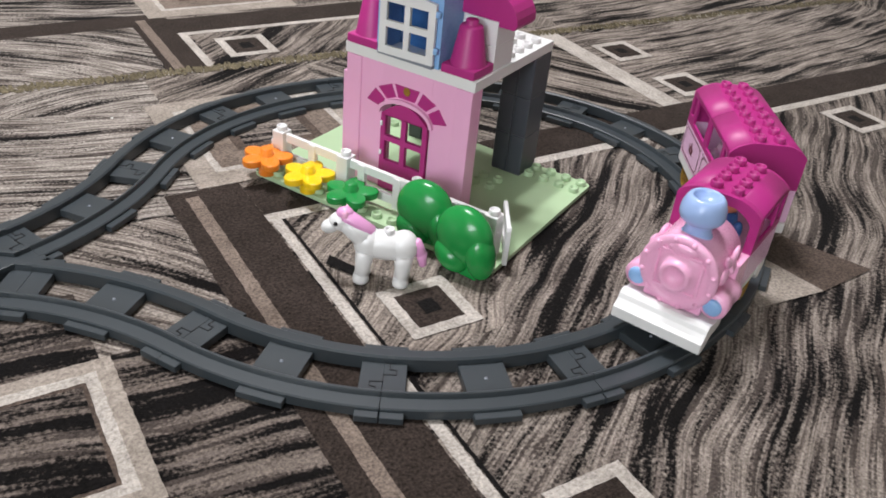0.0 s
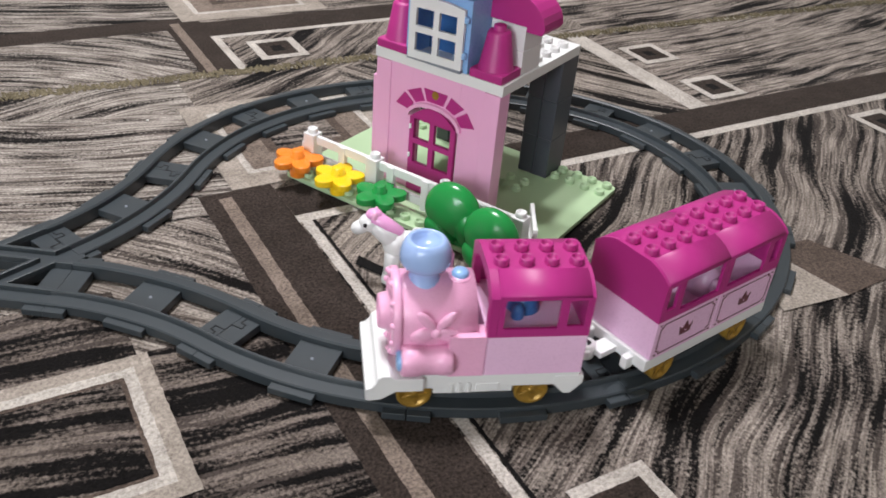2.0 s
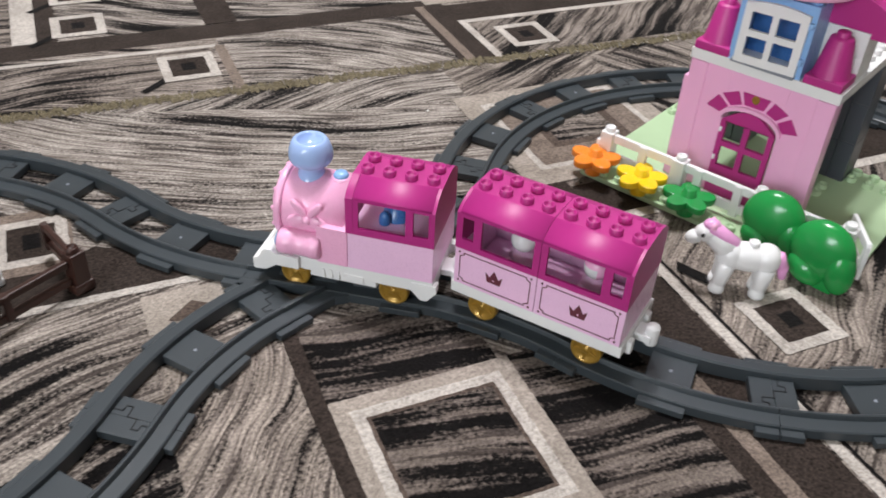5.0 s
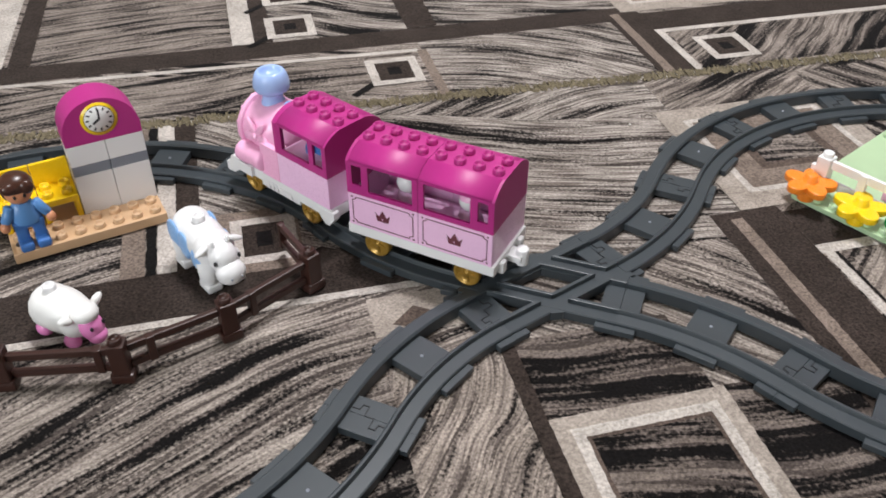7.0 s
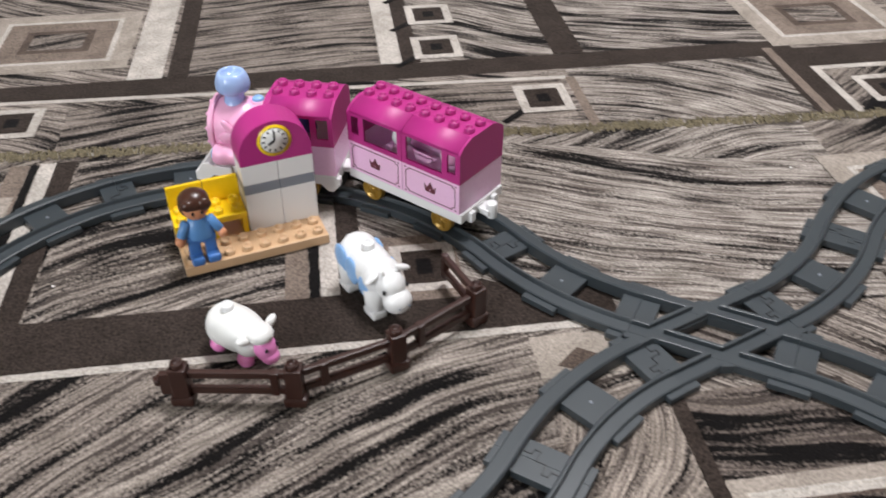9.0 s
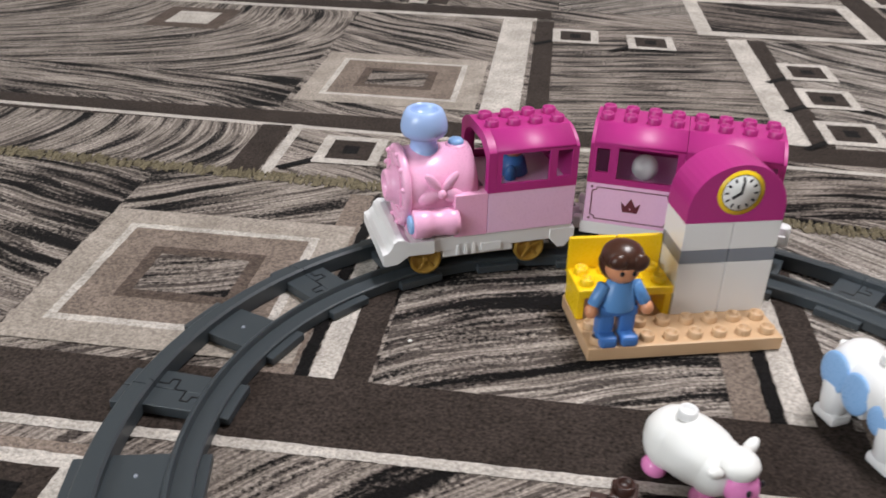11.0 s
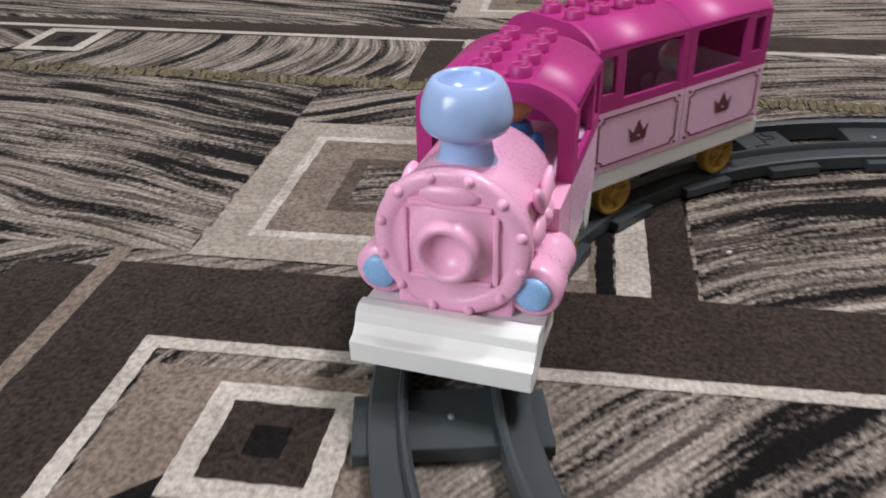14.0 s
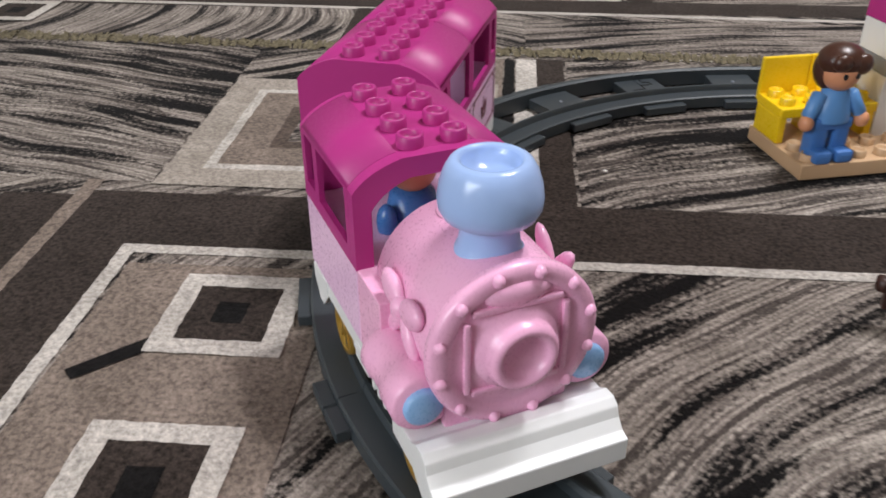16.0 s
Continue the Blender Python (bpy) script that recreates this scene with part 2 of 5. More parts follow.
def mix_colour(nt, fac, a, b):
    n = nt.nodes.new("ShaderNodeMix")
    n.data_type = "RGBA"
    for key, v in (("Factor", fac), ("A", a), ("B", b)):
        if isinstance(v, (tuple, float, int)):
            n.inputs[key].default_value = (*v, 1) if isinstance(v, tuple) else v
        else:
            link(nt, v, n.inputs[key])
    return n.outputs["Result"]


def noise_node(nt, vec, scale, detail=2.0, rough=0.5, distortion=0.0):
    n = nt.nodes.new("ShaderNodeTexNoise")
    n.inputs["Scale"].default_value, n.inputs["Detail"].default_value = scale, detail
    n.inputs["Roughness"].default_value, n.inputs["Distortion"].default_value = rough, distortion
    link(nt, vec, n.inputs["Vector"])
    return n.outputs["Fac"]


def ranged(nt, v, a, b, c=0.0, d=1.0):
    n = nt.nodes.new("ShaderNodeMapRange")
    for key, x in (("From Min", a), ("From Max", b), ("To Min", c), ("To Max", d)):
        n.inputs[key].default_value = x
    link(nt, v, n.inputs["Value"])
    return n.outputs["Result"]


def pile_finish(nt, b, colour, co, speckle=0.75):
    """Cut-pile wool: speckle of single tufts, softer patches, tufted relief, no gloss."""
    tuft = noise_node(nt, co, 430, 3, 0.7)
    patch = noise_node(nt, co, 28, 3, 0.55)
    c1 = mix_colour(nt, ranged(nt, tuft, 0.25, 0.75, 0.0, 1.0), (0.10, 0.09, 0.09), (1.95, 1.93, 1.92))
    m1 = nt.nodes.new("ShaderNodeMix")
    m1.data_type, m1.blend_type = "RGBA", "MULTIPLY"
    m1.inputs["Factor"].default_value = speckle
    link(nt, colour, m1.inputs["A"])
    link(nt, c1, m1.inputs["B"])
    c2 = mix_colour(nt, ranged(nt, patch, 0.3, 0.7, 0.0, 1.0), (0.66, 0.655, 0.65), (0.96, 0.96, 0.97))
    m2 = nt.nodes.new("ShaderNodeMix")
    m2.data_type, m2.blend_type = "RGBA", "MULTIPLY"
    m2.inputs["Factor"].default_value = 1.0
    link(nt, m1.outputs["Result"], m2.inputs["A"])
    link(nt, c2, m2.inputs["B"])
    link(nt, m2.outputs["Result"], b.inputs["Base Color"])
    b.inputs["Roughness"].default_value = 0.95
    b.inputs["Specular IOR Level"].default_value = 0.04
    b.inputs["Sheen Weight"].default_value = 0.04
    b.inputs["Sheen Roughness"].default_value = 0.5
    bp = nt.nodes.new("ShaderNodeBump")
    bp.inputs["Strength"].default_value, bp.inputs["Distance"].default_value = 0.55, 0.0009
    link(nt, tuft, bp.inputs["Height"])
    link(nt, bp.outputs["Normal"], b.inputs["Normal"])


def wool(name, rgb, speckle=0.75):
    m, nt, b = nodes_of(name)
    co = nt.nodes.new("ShaderNodeTexCoord").outputs["Object"]
    rgbn = nt.nodes.new("ShaderNodeRGB")
    rgbn.outputs[0].default_value = (*rgb, 1)
    pile_finish(nt, b, rgbn.outputs[0], co, speckle)
    return m


LIGHT_WOOL, MID_WOOL, DARK_WOOL, BLACK_WOOL = (0.335, 0.293, 0.255), (0.180, 0.151, 0.133), (0.056, 0.045, 0.040), (0.008, 0.007, 0.007)


def grain(name, angle, curve=0.0, middle=(0.0, 0.0), dark=0.0, yarn=LIGHT_WOOL, bend=0.02, seed=0.0):
    """Woven wood-grain drawing: long strands along the angle through the middle, bowed by the curve, in broad, narrow and hair-fine strokes."""
    m, nt, b = nodes_of(name)
    co = nt.nodes.new("ShaderNodeTexCoord").outputs["Object"]
    warp = nt.nodes.new("ShaderNodeTexNoise")
    warp.inputs["Scale"].default_value, warp.inputs["Detail"].default_value = 6.0, 1.5
    link(nt, co, warp.inputs["Vector"])
    off = nt.nodes.new("ShaderNodeVectorMath")
    off.operation = "MULTIPLY_ADD"
    off.inputs[1].default_value = (bend * 2, bend * 2, 0)
    link(nt, warp.outputs["Color"], off.inputs[0])
    link(nt, co, off.inputs[2])
    mp = nt.nodes.new("ShaderNodeMapping")
    mp.vector_type = "TEXTURE"
    mp.inputs["Rotation"].default_value = (0, 0, radians(angle))
    mp.inputs["Location"].default_value = (middle[0] + bend, middle[1] + bend, 0)
    link(nt, off.outputs["Vector"], mp.inputs["Vector"])
    xyz = nt.nodes.new("ShaderNodeSeparateXYZ")
    link(nt, mp.outputs["Vector"], xyz.inputs[0])

    def maths(op, p, q):
        n = nt.nodes.new("ShaderNodeMath")
        n.operation = op
        for k, v in enumerate((p, q)):
            if isinstance(v, (int, float)):
                n.inputs[k].default_value = v
            else:
                link(nt, v, n.inputs[k])
        return n.outputs[0]

    along = xyz.outputs["X"]
    across = maths("SUBTRACT", xyz.outputs["Y"], maths("MULTIPLY", maths("MULTIPLY", along, along), curve))

    def strokes(stretch, scale, detail, rough, z):
        v = nt.nodes.new("ShaderNodeCombineXYZ")
        link(nt, maths("DIVIDE", along, stretch), v.inputs[0])
        link(nt, across, v.inputs[1])
        v.inputs[2].default_value = z + seed
        return noise_node(nt, v.outputs[0], scale, detail, rough)

    broad = strokes(15.0, 74, 3.5, 0.62, 0.0)
    narrow = strokes(17.0, 150, 2.0, 0.55, 3.7)
    hair = strokes(24.0, 420, 1.5, 0.6, 7.1)
    regions = noise_node(nt, co, 8, 1.0, 0.5)
    fuzz = noise_node(nt, co, 330, 2.0, 0.6)
    ragged = ranged(nt, fuzz, 0.25, 0.75, -0.075, 0.075)
    deep = maths("ADD", maths("ADD", broad, ranged(nt, regions, 0.32, 0.68, -0.05, 0.05)), ragged)
    thin = maths("ADD", narrow, ragged)
    tone = mix_colour(nt, ranged(nt, hair, 0.38, 0.62), yarn, MID_WOOL)
    tone = mix_colour(nt, ranged(nt, deep, 0.47 - dark, 0.56 - dark, 0.0, 0.55), tone, DARK_WOOL)
    tone = mix_colour(nt, ranged(nt, thin, 0.53 - dark * 0.5, 0.60 - dark * 0.5, 0.0, 0.85), tone, DARK_WOOL)
    tone = mix_colour(nt, ranged(nt, deep, 0.535 - dark, 0.605 - dark), tone, BLACK_WOOL)
    pile_finish(nt, b, tone, co)
    return m


PALE_YARN = (0.47, 0.43, 0.385)
RUG_MATS = {
    "cream": wool("cream_wool", (0.52, 0.48, 0.435), 0.55),
    "sand": wool("sand_wool", (0.37, 0.325, 0.28), 0.55),
    "beige": wool("beige_wool", (0.215, 0.172, 0.143)),
    "brown": wool("dark_brown_wool", (0.043, 0.033, 0.028), 0.95),
    "umber": wool("umber_wool", (0.105, 0.080, 0.066)),
    "black": wool("black_wool", (0.010, 0.009, 0.009)),
    "g0": grain("grain_wool_lengthwise", 8, -0.2, (-0.4, 1.24), 0.0),
    "g1": grain("grain_wool_slanting", 24, -0.60, (-0.30, 0.55), 0.02, (0.40, 0.355, 0.31), seed=1.3),
    "g2": grain("grain_wool_counter_slanting", -46, -0.6, (0.12, 0.55), -0.02, (0.41, 0.365, 0.32), seed=2.1),
    "g3": grain("grain_wool_steep", 35, 0.12, (0.46, 0.40), 0.025, seed=3.4),
    "g4": grain("grain_wool_dark", -9, 0.2, (0.0, 0.42), 0.055, (0.20, 0.167, 0.143), seed=4.2),
    "g5": grain("grain_wool_bowed", -33, -1.5, (0.14, 1.03), -0.01, PALE_YARN, seed=5.0),
    "g6": grain("grain_wool_pale", -22, 0.60, (-0.04, 0.79), -0.020, PALE_YARN, 0.015, seed=6.6),
    "g8": grain("grain_wool_bold", 22, -0.9, (-0.50, 0.765), 0.03, (0.40, 0.355, 0.31), seed=8.3),
    "g9": grain("grain_wool_near_steep", 44, -1.2, (-0.54, 0.58), -0.012, (0.36, 0.315, 0.275), seed=9.1),
    "g10": grain("grain_wool_flat", -14, -0.25, (-0.95, 0.84), 0.025, (0.40, 0.355, 0.31), seed=10.4),
    "g11": grain("grain_wool_ringed", 84, 4.0, (-0.885, 1.06), 0.0, (0.40, 0.355, 0.31), 0.01, seed=11.2),
    "g12": grain("grain_wool_far", -28, 0.6, (-0.08, 1.19), -0.005, PALE_YARN, seed=12.9),
    "g13": grain("grain_wool_edge", 9, -1.0, (0.13, 0.868), -0.01, PALE_YARN, seed=13.3),
    "g15": grain("grain_wool_plain", 29, 0.0, (0.6, 0.2), 0.015, (0.38, 0.335, 0.29), seed=15.8),
    "g16": grain("grain_wool_behind", -58, 0.3, (0.55, 0.78), -0.01, (0.40, 0.355, 0.31), seed=16.1),
    "g17": grain("grain_wool_beyond", 6, 0.2, (1.0, 0.78), -0.01, (0.42, 0.37, 0.325), seed=17.7),
    "g18": grain("grain_wool_far_ringed", 70, 3.0, (-1.02, 1.50), -0.01, (0.40, 0.355, 0.31), 0.02, seed=18.2),
    "g19": grain("grain_wool_soft", 38, 0.3, (0.30, 0.48), -0.055, (0.37, 0.32, 0.275), 0.045, seed=19.5),
    "g14": grain("grain_wool_mottled", 62, 0.8, (-0.11, 0.42), -0.05, (0.40, 0.345, 0.295), 0.05, seed=14.6),
}
SLOTS = list(RUG_MATS)


RUG_RNG = random.Random(21)


class Rug:
    """A rug drawn in its own axes: u along its edge, v across; each patch of the drawing lies a hair above the last."""

    def __init__(self):
        self.verts, self.faces, self.slots, self.layer = [], [], [], 0

    def quad(self, pts, mat, lift=None):
        self.layer += 1
        z = lift if lift is not None else 0.00002 * self.layer
        n = len(self.verts)
        self.verts += [(u, v, z) for u, v in pts]
        self.faces.append(tuple(range(n, n + len(pts))))
        self.slots.append(SLOTS.index(mat))

    def rect(self, u0, u1, v0, v1, mat):
        """A patch whose woven edges waver a little."""
        corners, pts = [(u0, v0), (u1, v0), (u1, v1), (u0, v1)], []
        for (a, b), (c, d) in zip(corners, corners[1:] + corners[:1]):
            n = max(2, int(math.hypot(c - a, d - b) / 0.004))
            for k in range(n):
                j = RUG_RNG.uniform(-0.0004, 0.0004)
                along = abs(c - a) > abs(d - b)
                pts.append((a + (c - a) * k / n + (0 if along else j), b + (d - b) * k / n + (j if along else 0)))
        self.quad(pts, mat)

    def nested(self, u0, u1, v0, v1, *rings):
        """Frames one inside the other: (material, width), ending with a core material."""
        for mat, w in rings:
            self.rect(u0, u1, v0, v1, mat)
            u0, u1, v0, v1 = u0 + w, u1 - w, v0 + w, v1 - w

    def small(self, u0, u1, v0, v1, dash=True):
        """A small cream frame round a dark heart, with a dark dash at its corner."""
        w = (u1 - u0)
        if dash:
            self.quad([(u0 - w * 0.45, v0 - w * 0.24), (u0 - w * 0.36, v0 - w * 0.34), (u0 + w * 0.1, v0 + w * 0.06), (u0 + w * 0.01, v0 + w * 0.18)], "black")
        self.nested(u0, u1, v0, v1, ("cream", w * 0.17), ("brown", w * 0.21), ("black", 0))

    def medallion(self, u0, u1, v0, v1):
        """A big frame: broad cream border, white line, beige field, brown square with grain."""
        w = u1 - u0
        self.nested(u0, u1, v0, v1, ("sand", w * 0.115), ("cream", w * 0.035), ("beige", w * 0.13), ("umber", w * 0.05), ("g0", 0))

    def build(self, name, label):
        me = bpy.data.meshes.new(name)
        me.from_pydata(self.verts, [], self.faces)
        for k in SLOTS:
            me.materials.append(RUG_MATS[k])
        me.polygons.foreach_set("material_index", self.slots)
        ob = new(name, me)
        ob.matrix_basis = pose(0, 0, -0.0016, 0, 0, RUG_TURN)
        return tagged(ob, label, "rug", kind="structure")


def rug_edge(u):
    return 0.945 - 0.04 * u


def near_rug():
    r = Rug()
    r.quad([(-2.4, -1.1), (2.4, -1.1), (2.4, rug_edge(2.4)), (-2.4, rug_edge(-2.4))], "g15", 0.0)
    # fields of differing grain
    r.rect(-0.80, -0.075, 0.20, 0.640, "g1")
    r.quad([(-0.80, 0.20), (-0.76, 0.32), (-0.62, 0.435), (-0.34, 0.640), (-0.80, 0.640)], "g9")
    r.rect(-0.075, 0.172, 0.480, 0.64, "g2")
    r.rect(-0.075, 0.06, 0.480, 0.56, "g4")
    r.rect(-0.075, 0.172, 0.10, 0.480, "g4")
    r.rect(-0.29, 0.19, 0.64, 0.96, "g6")
    r.quad([(-0.25, 0.962), (-0.05, 0.915), (0.08, 0.872), (0.21, 0.855), (0.21, 0.942)], "g13")
    r.rect(-0.568, -0.327, 0.706, 0.955, "g8")
    r.rect(-1.30, -0.82, 0.72, 0.985, "g10")
    r.rect(0.236, 1.3, -0.10, 0.600, "g3")
    r.quad([(0.236, 0.600), (0.236, 0.385), (0.33, 0.395), (0.41, 0.470), (0.52, 0.600)], "g19")
    r.rect(0.395, 0.745, 0.66, 0.915, "g16")
    r.rect(0.775, 1.4, 0.66, 0.90, "g17")
    r.rect(-0.165, -0.078, 0.26, 0.552, "g14")
    r.rect(-0.165, -0.095, 0.588, 0.634, "sand")
    r.quad([(-0.150, 0.600), (-0.128, 0.590), (-0.112, 0.606), (-0.130, 0.618)], "umber")
    r.rect(0.10, 0.165, 0.49, 0.62, "g2")
    # upright brown band with its lines
    r.rect(0.158, 0.226, -0.2, 0.672, "brown")
    r.rect(0.174, 0.186, -0.2, 0.662, "beige")
    r.rect(0.228, 0.237, -0.2, 0.608, "cream")
    r.rect(0.238, 0.241, -0.2, 0.600, "black")
    # lying brown band to the east
    r.rect(0.226, 1.6, 0.610, 0.662, "brown")
    r.rect(0.226, 1.6, 0.598, 0.610, "cream")
    r.rect(0.745, 0.775, 0.662, 0.915, "cream")
    # lying brown band to the west
    r.rect(-0.845, -0.085, 0.648, 0.706, "brown")
    r.rect(-0.807, -0.085, 0.640, 0.648, "cream")
    r.quad([(-0.20, 0.706), (-0.085, 0.640), (-0.085, 0.648), (-0.19, 0.712)], "brown")
    r.rect(-0.850, -0.807, -0.3, 0.706, "brown")
    r.rect(-0.858, -0.848, -0.3, 0.72, "beige")
    r.rect(-0.807, -0.799, -0.3, 0.648, "cream")
    r.rect(-0.797, -0.69, 0.2, 0.63, "beige")
    r.rect(-0.90, -0.858, 0.30, 0.70, "brown")
    # standing stripes
    for a in (-0.607, -0.327):
        r.rect(a - 0.030, a - 0.010, 0.706, 0.955, "beige")
        r.rect(a - 0.009, a - 0.001, 0.706, 0.955, "black")
        r.rect(a, a + 0.016, 0.706, 0.957, "cream")
        r.rect(a + 0.016, a + 0.037, 0.690, 0.957, "brown")
    r.rect(-0.285, -0.205, 0.690, 0.78, "beige")
    r.small(-0.265, -0.208, 0.702, 0.767)
    # medallions
    r.medallion(-0.818, -0.620, 0.716, 0.897)
    r.medallion(0.190, 0.395, 0.672, 0.860)
    # big square by the crossing
    r.rect(-0.078, -0.066, 0.30, 0.560, "brown")
    r.nested(-0.066, 0.067, 0.345, 0.479, ("sand", 0.0115), ("cream", 0.0085), ("umber", 0.0030), ("g4", 0))
    # small frames
    for u, v in ((0.291, 0.438), (0.289, 0.220), (-0.733, 0.590), (-0.735, 0.485), (0.820, 0.825), (0.822, 0.704), (0.952, 0.546)):
        r.small(u - 0.030, u + 0.030, v - 0.031, v + 0.031, u < 0.2)
    r.quad([(0.243, 0.520), (0.251, 0.530), (0.270, 0.492), (0.261, 0.486)], "black")
    r.quad([(0.603, 0.318), (0.672, 0.322), (0.640, 0.395), (0.590, 0.400)], "umber")
    r.quad([(0.590, 0.400), (0.548, 0.365), (0.532, 0.325), (0.603, 0.318)], "sand")
    return r.build("near_rug", "brown, black and cream patterned wool rug with wood-grain drawing")


def far_rug():
    r = Rug()
    r.quad([(-2.6, rug_edge(-2.6) + 0.012), (2.6, rug_edge(2.6) + 0.012), (2.6, 3.4), (-2.6, 3.4)], "g17", 0.0)
    r.rect(-0.50, -0.24, 1.135, 1.56, "g0")
    r.rect(-0.21, 0.30, 1.135, 1.52, "g12")
    r.rect(-1.3, -0.76, 1.15, 1.56, "g10")
    r.rect(-0.60, -0.03, 0.98, 1.075, "g0")
    r.rect(-0.016, 0.245, 0.955, 1.112, "g5")
    r.rect(-1.10, -0.76, 0.975, 1.10, "g11")
    r.rect(0.30, 0.80, 0.945, 1.050, "g3")
    r.rect(-1.5, 0.28, 1.098, 1.140, "brown")
    r.quad([(-1.2, 1.112), (-0.02, 1.072), (-0.02, 1.080), (-1.2, 1.120)], "cream")
    r.rect(0.242, 0.290, 0.945, 1.130, "brown")
    r.rect(0.250, 0.262, 0.945, 1.120, "beige")
    r.rect(0.287, 0.297, 0.945, 1.062, "cream")
    r.rect(0.287, 1.4, 1.052, 1.062, "cream")
    r.rect(0.287, 1.4, 1.062, 1.115, "brown")
    r.rect(-0.022, -0.010, 0.955, 1.075, "beige")
    r.rect(-0.728, -0.718, 0.985, 1.105, "cream")
    r.rect(-0.760, -0.730, 0.975, 1.10, "brown")
    r.rect(-1.3, -0.76, 1.25, 1.56, "g18")
    r.rect(0.025, 0.9, 1.32, 2.1, "g16")
    r.rect(-0.47, 0.0, 1.63, 2.3, "g5")
    r.rect(-1.4, -0.55, 1.63, 2.3, "g18")
    r.rect(-0.70, -0.672, 1.63, 2.2, "cream")
    r.rect(-0.672, -0.640, 1.63, 2.2, "brown")
    r.nested(-1.035, -0.930, 1.425, 1.530, ("umber", 0.022), ("cream", 0.0))
    r.medallion(0.268, 0.475, 1.123, 1.310)
    r.medallion(-0.752, -0.553, 1.176, 1.356)
    r.rect(-0.548, -0.506, 1.140, 1.575, "cream")
    r.rect(-0.500, -0.475, 1.140, 1.56, "brown")
    r.rect(-0.240, -0.213, 1.140, 1.520, "cream")
    r.rect(-0.213, -0.190, 1.140, 1.520, "brown")
    r.rect(-1.4, -0.50, 1.560, 1.575, "cream")
    r.rect(-1.4, -0.48, 1.575, 1.62, "brown")
    r.nested(-0.275, -0.02, 1.535, 1.757, ("cream", 0.022), ("g4", 0))
    r.rect(-0.02, 0.02, 1.14, 2.2, "brown")
    r.nested(0.02, 0.16, 1.757, 1.885, ("cream", 0.020), ("brown", 0.0))
    r.nested(0.0, 0.10, 1.36, 1.44, ("brown", 0.012), ("cream", 0.0))
    for u, v in ((0.353, 0.996), (-0.060, 1.026), (-0.658, 1.048), (-0.165, 1.181), (-0.162, 1.288), (-0.163, 1.386), (-0.445, 1.49), (-0.345, 1.478), (-1.085, 1.066), (-0.632, 1.908), (-0.628, 1.793), (-0.630, 1.693)):
        r.small(u - 0.031, u + 0.031, v - 0.033, v + 0.033)
    return r.build("far_rug", "second patterned brown and cream wool rug along the first")


def fringe():
    """The whipped edge of the near rug: a low ridge of short olive-brown tufts."""
    rng = random.Random(4)
    verts, faces = [], []
    u = -1.6
    while u < 1.9:
        v = rug_edge(u) + rng.uniform(-0.003, 0.006)
        for _ in range(2):
            a, w, h, d = rng.uniform(-0.6, 0.6), rng.uniform(0.0007, 0.0015), rng.uniform(0.0012, 0.0038), rng.uniform(0.007, 0.015)
            n = len(verts)
            du, dv = math.sin(a) * d, math.cos(a) * d
            verts += [(u - w, v - 0.004, 0.0002), (u + w, v - 0.004, 0.0002), (u + du * 0.5 + w, v + dv * 0.5, h), (u + du * 0.5 - w, v + dv * 0.5, h), (u + du, v + dv, 0.0004)]
            faces += [(n, n + 1, n + 2, n + 3), (n + 3, n + 2, n + 4)]
        u += rng.uniform(0.0012, 0.0026)
    me = bpy.data.meshes.new("rug_fringe")
    me.from_pydata(verts, [], faces)
    me.materials.append(FRINGE_WOOL)
    ob = new("rug_fringe", me)
    ob.matrix_basis = pose(0, 0, -0.001, 0, 0, RUG_TURN)
    tagged(ob, "short frayed olive-brown fringe along the rug edge", "rug fringe", kind="stuff")


FRINGE_WOOL = wool("fringe_wool", (0.17, 0.145, 0.095))
near_rug()
far_rug()
fringe()


def crumbs():
    rng = random.Random(9)
    for x, y in ((-0.8595, 0.3585), (-0.90, 0.52), (-0.30, 0.80)):
        bm = bm_ball(0.0015, 0.0011, 0.0009, (x, y, 0.0006), 8, 6, pose(0, 0, 0, 0, 0, rng.uniform(0, 90)))
        tagged(part("crumb", bm, CRUMB), "tiny white crumb lying on the rug", "crumb", "crumbs on the rug")


CRUMB = plastic("white_crumb", (0.8, 0.78, 0.74), 0.7)
crumbs()


def room():
    m, nt, b = nodes_of("wall_paint")
    b.inputs["Base Color"].default_value = (0.62, 0.58, 0.52, 1)
    for name, size, at in (("floor", (7, 7, 0.1), (-0.4, 0.5, -0.104)), ("ceiling", (7, 7, 0.1), (-0.4, 0.5, 2.6)), ("wall_north", (7.2, 0.1, 2.6), (-0.4, 4.05, 0)), ("wall_south", (7.2, 0.1, 2.6), (-0.4, -3.05, 0)), ("wall_west", (0.1, 7, 2.6), (-3.95, 0.5, 0)), ("wall_east", (0.1, 7, 2.6), (3.15, 0.5, 0))):
        tagged(part(name, bm_box(*size, at, 0), m), kind="structure")


room()

# ---------------------------------------------------------------- train parts


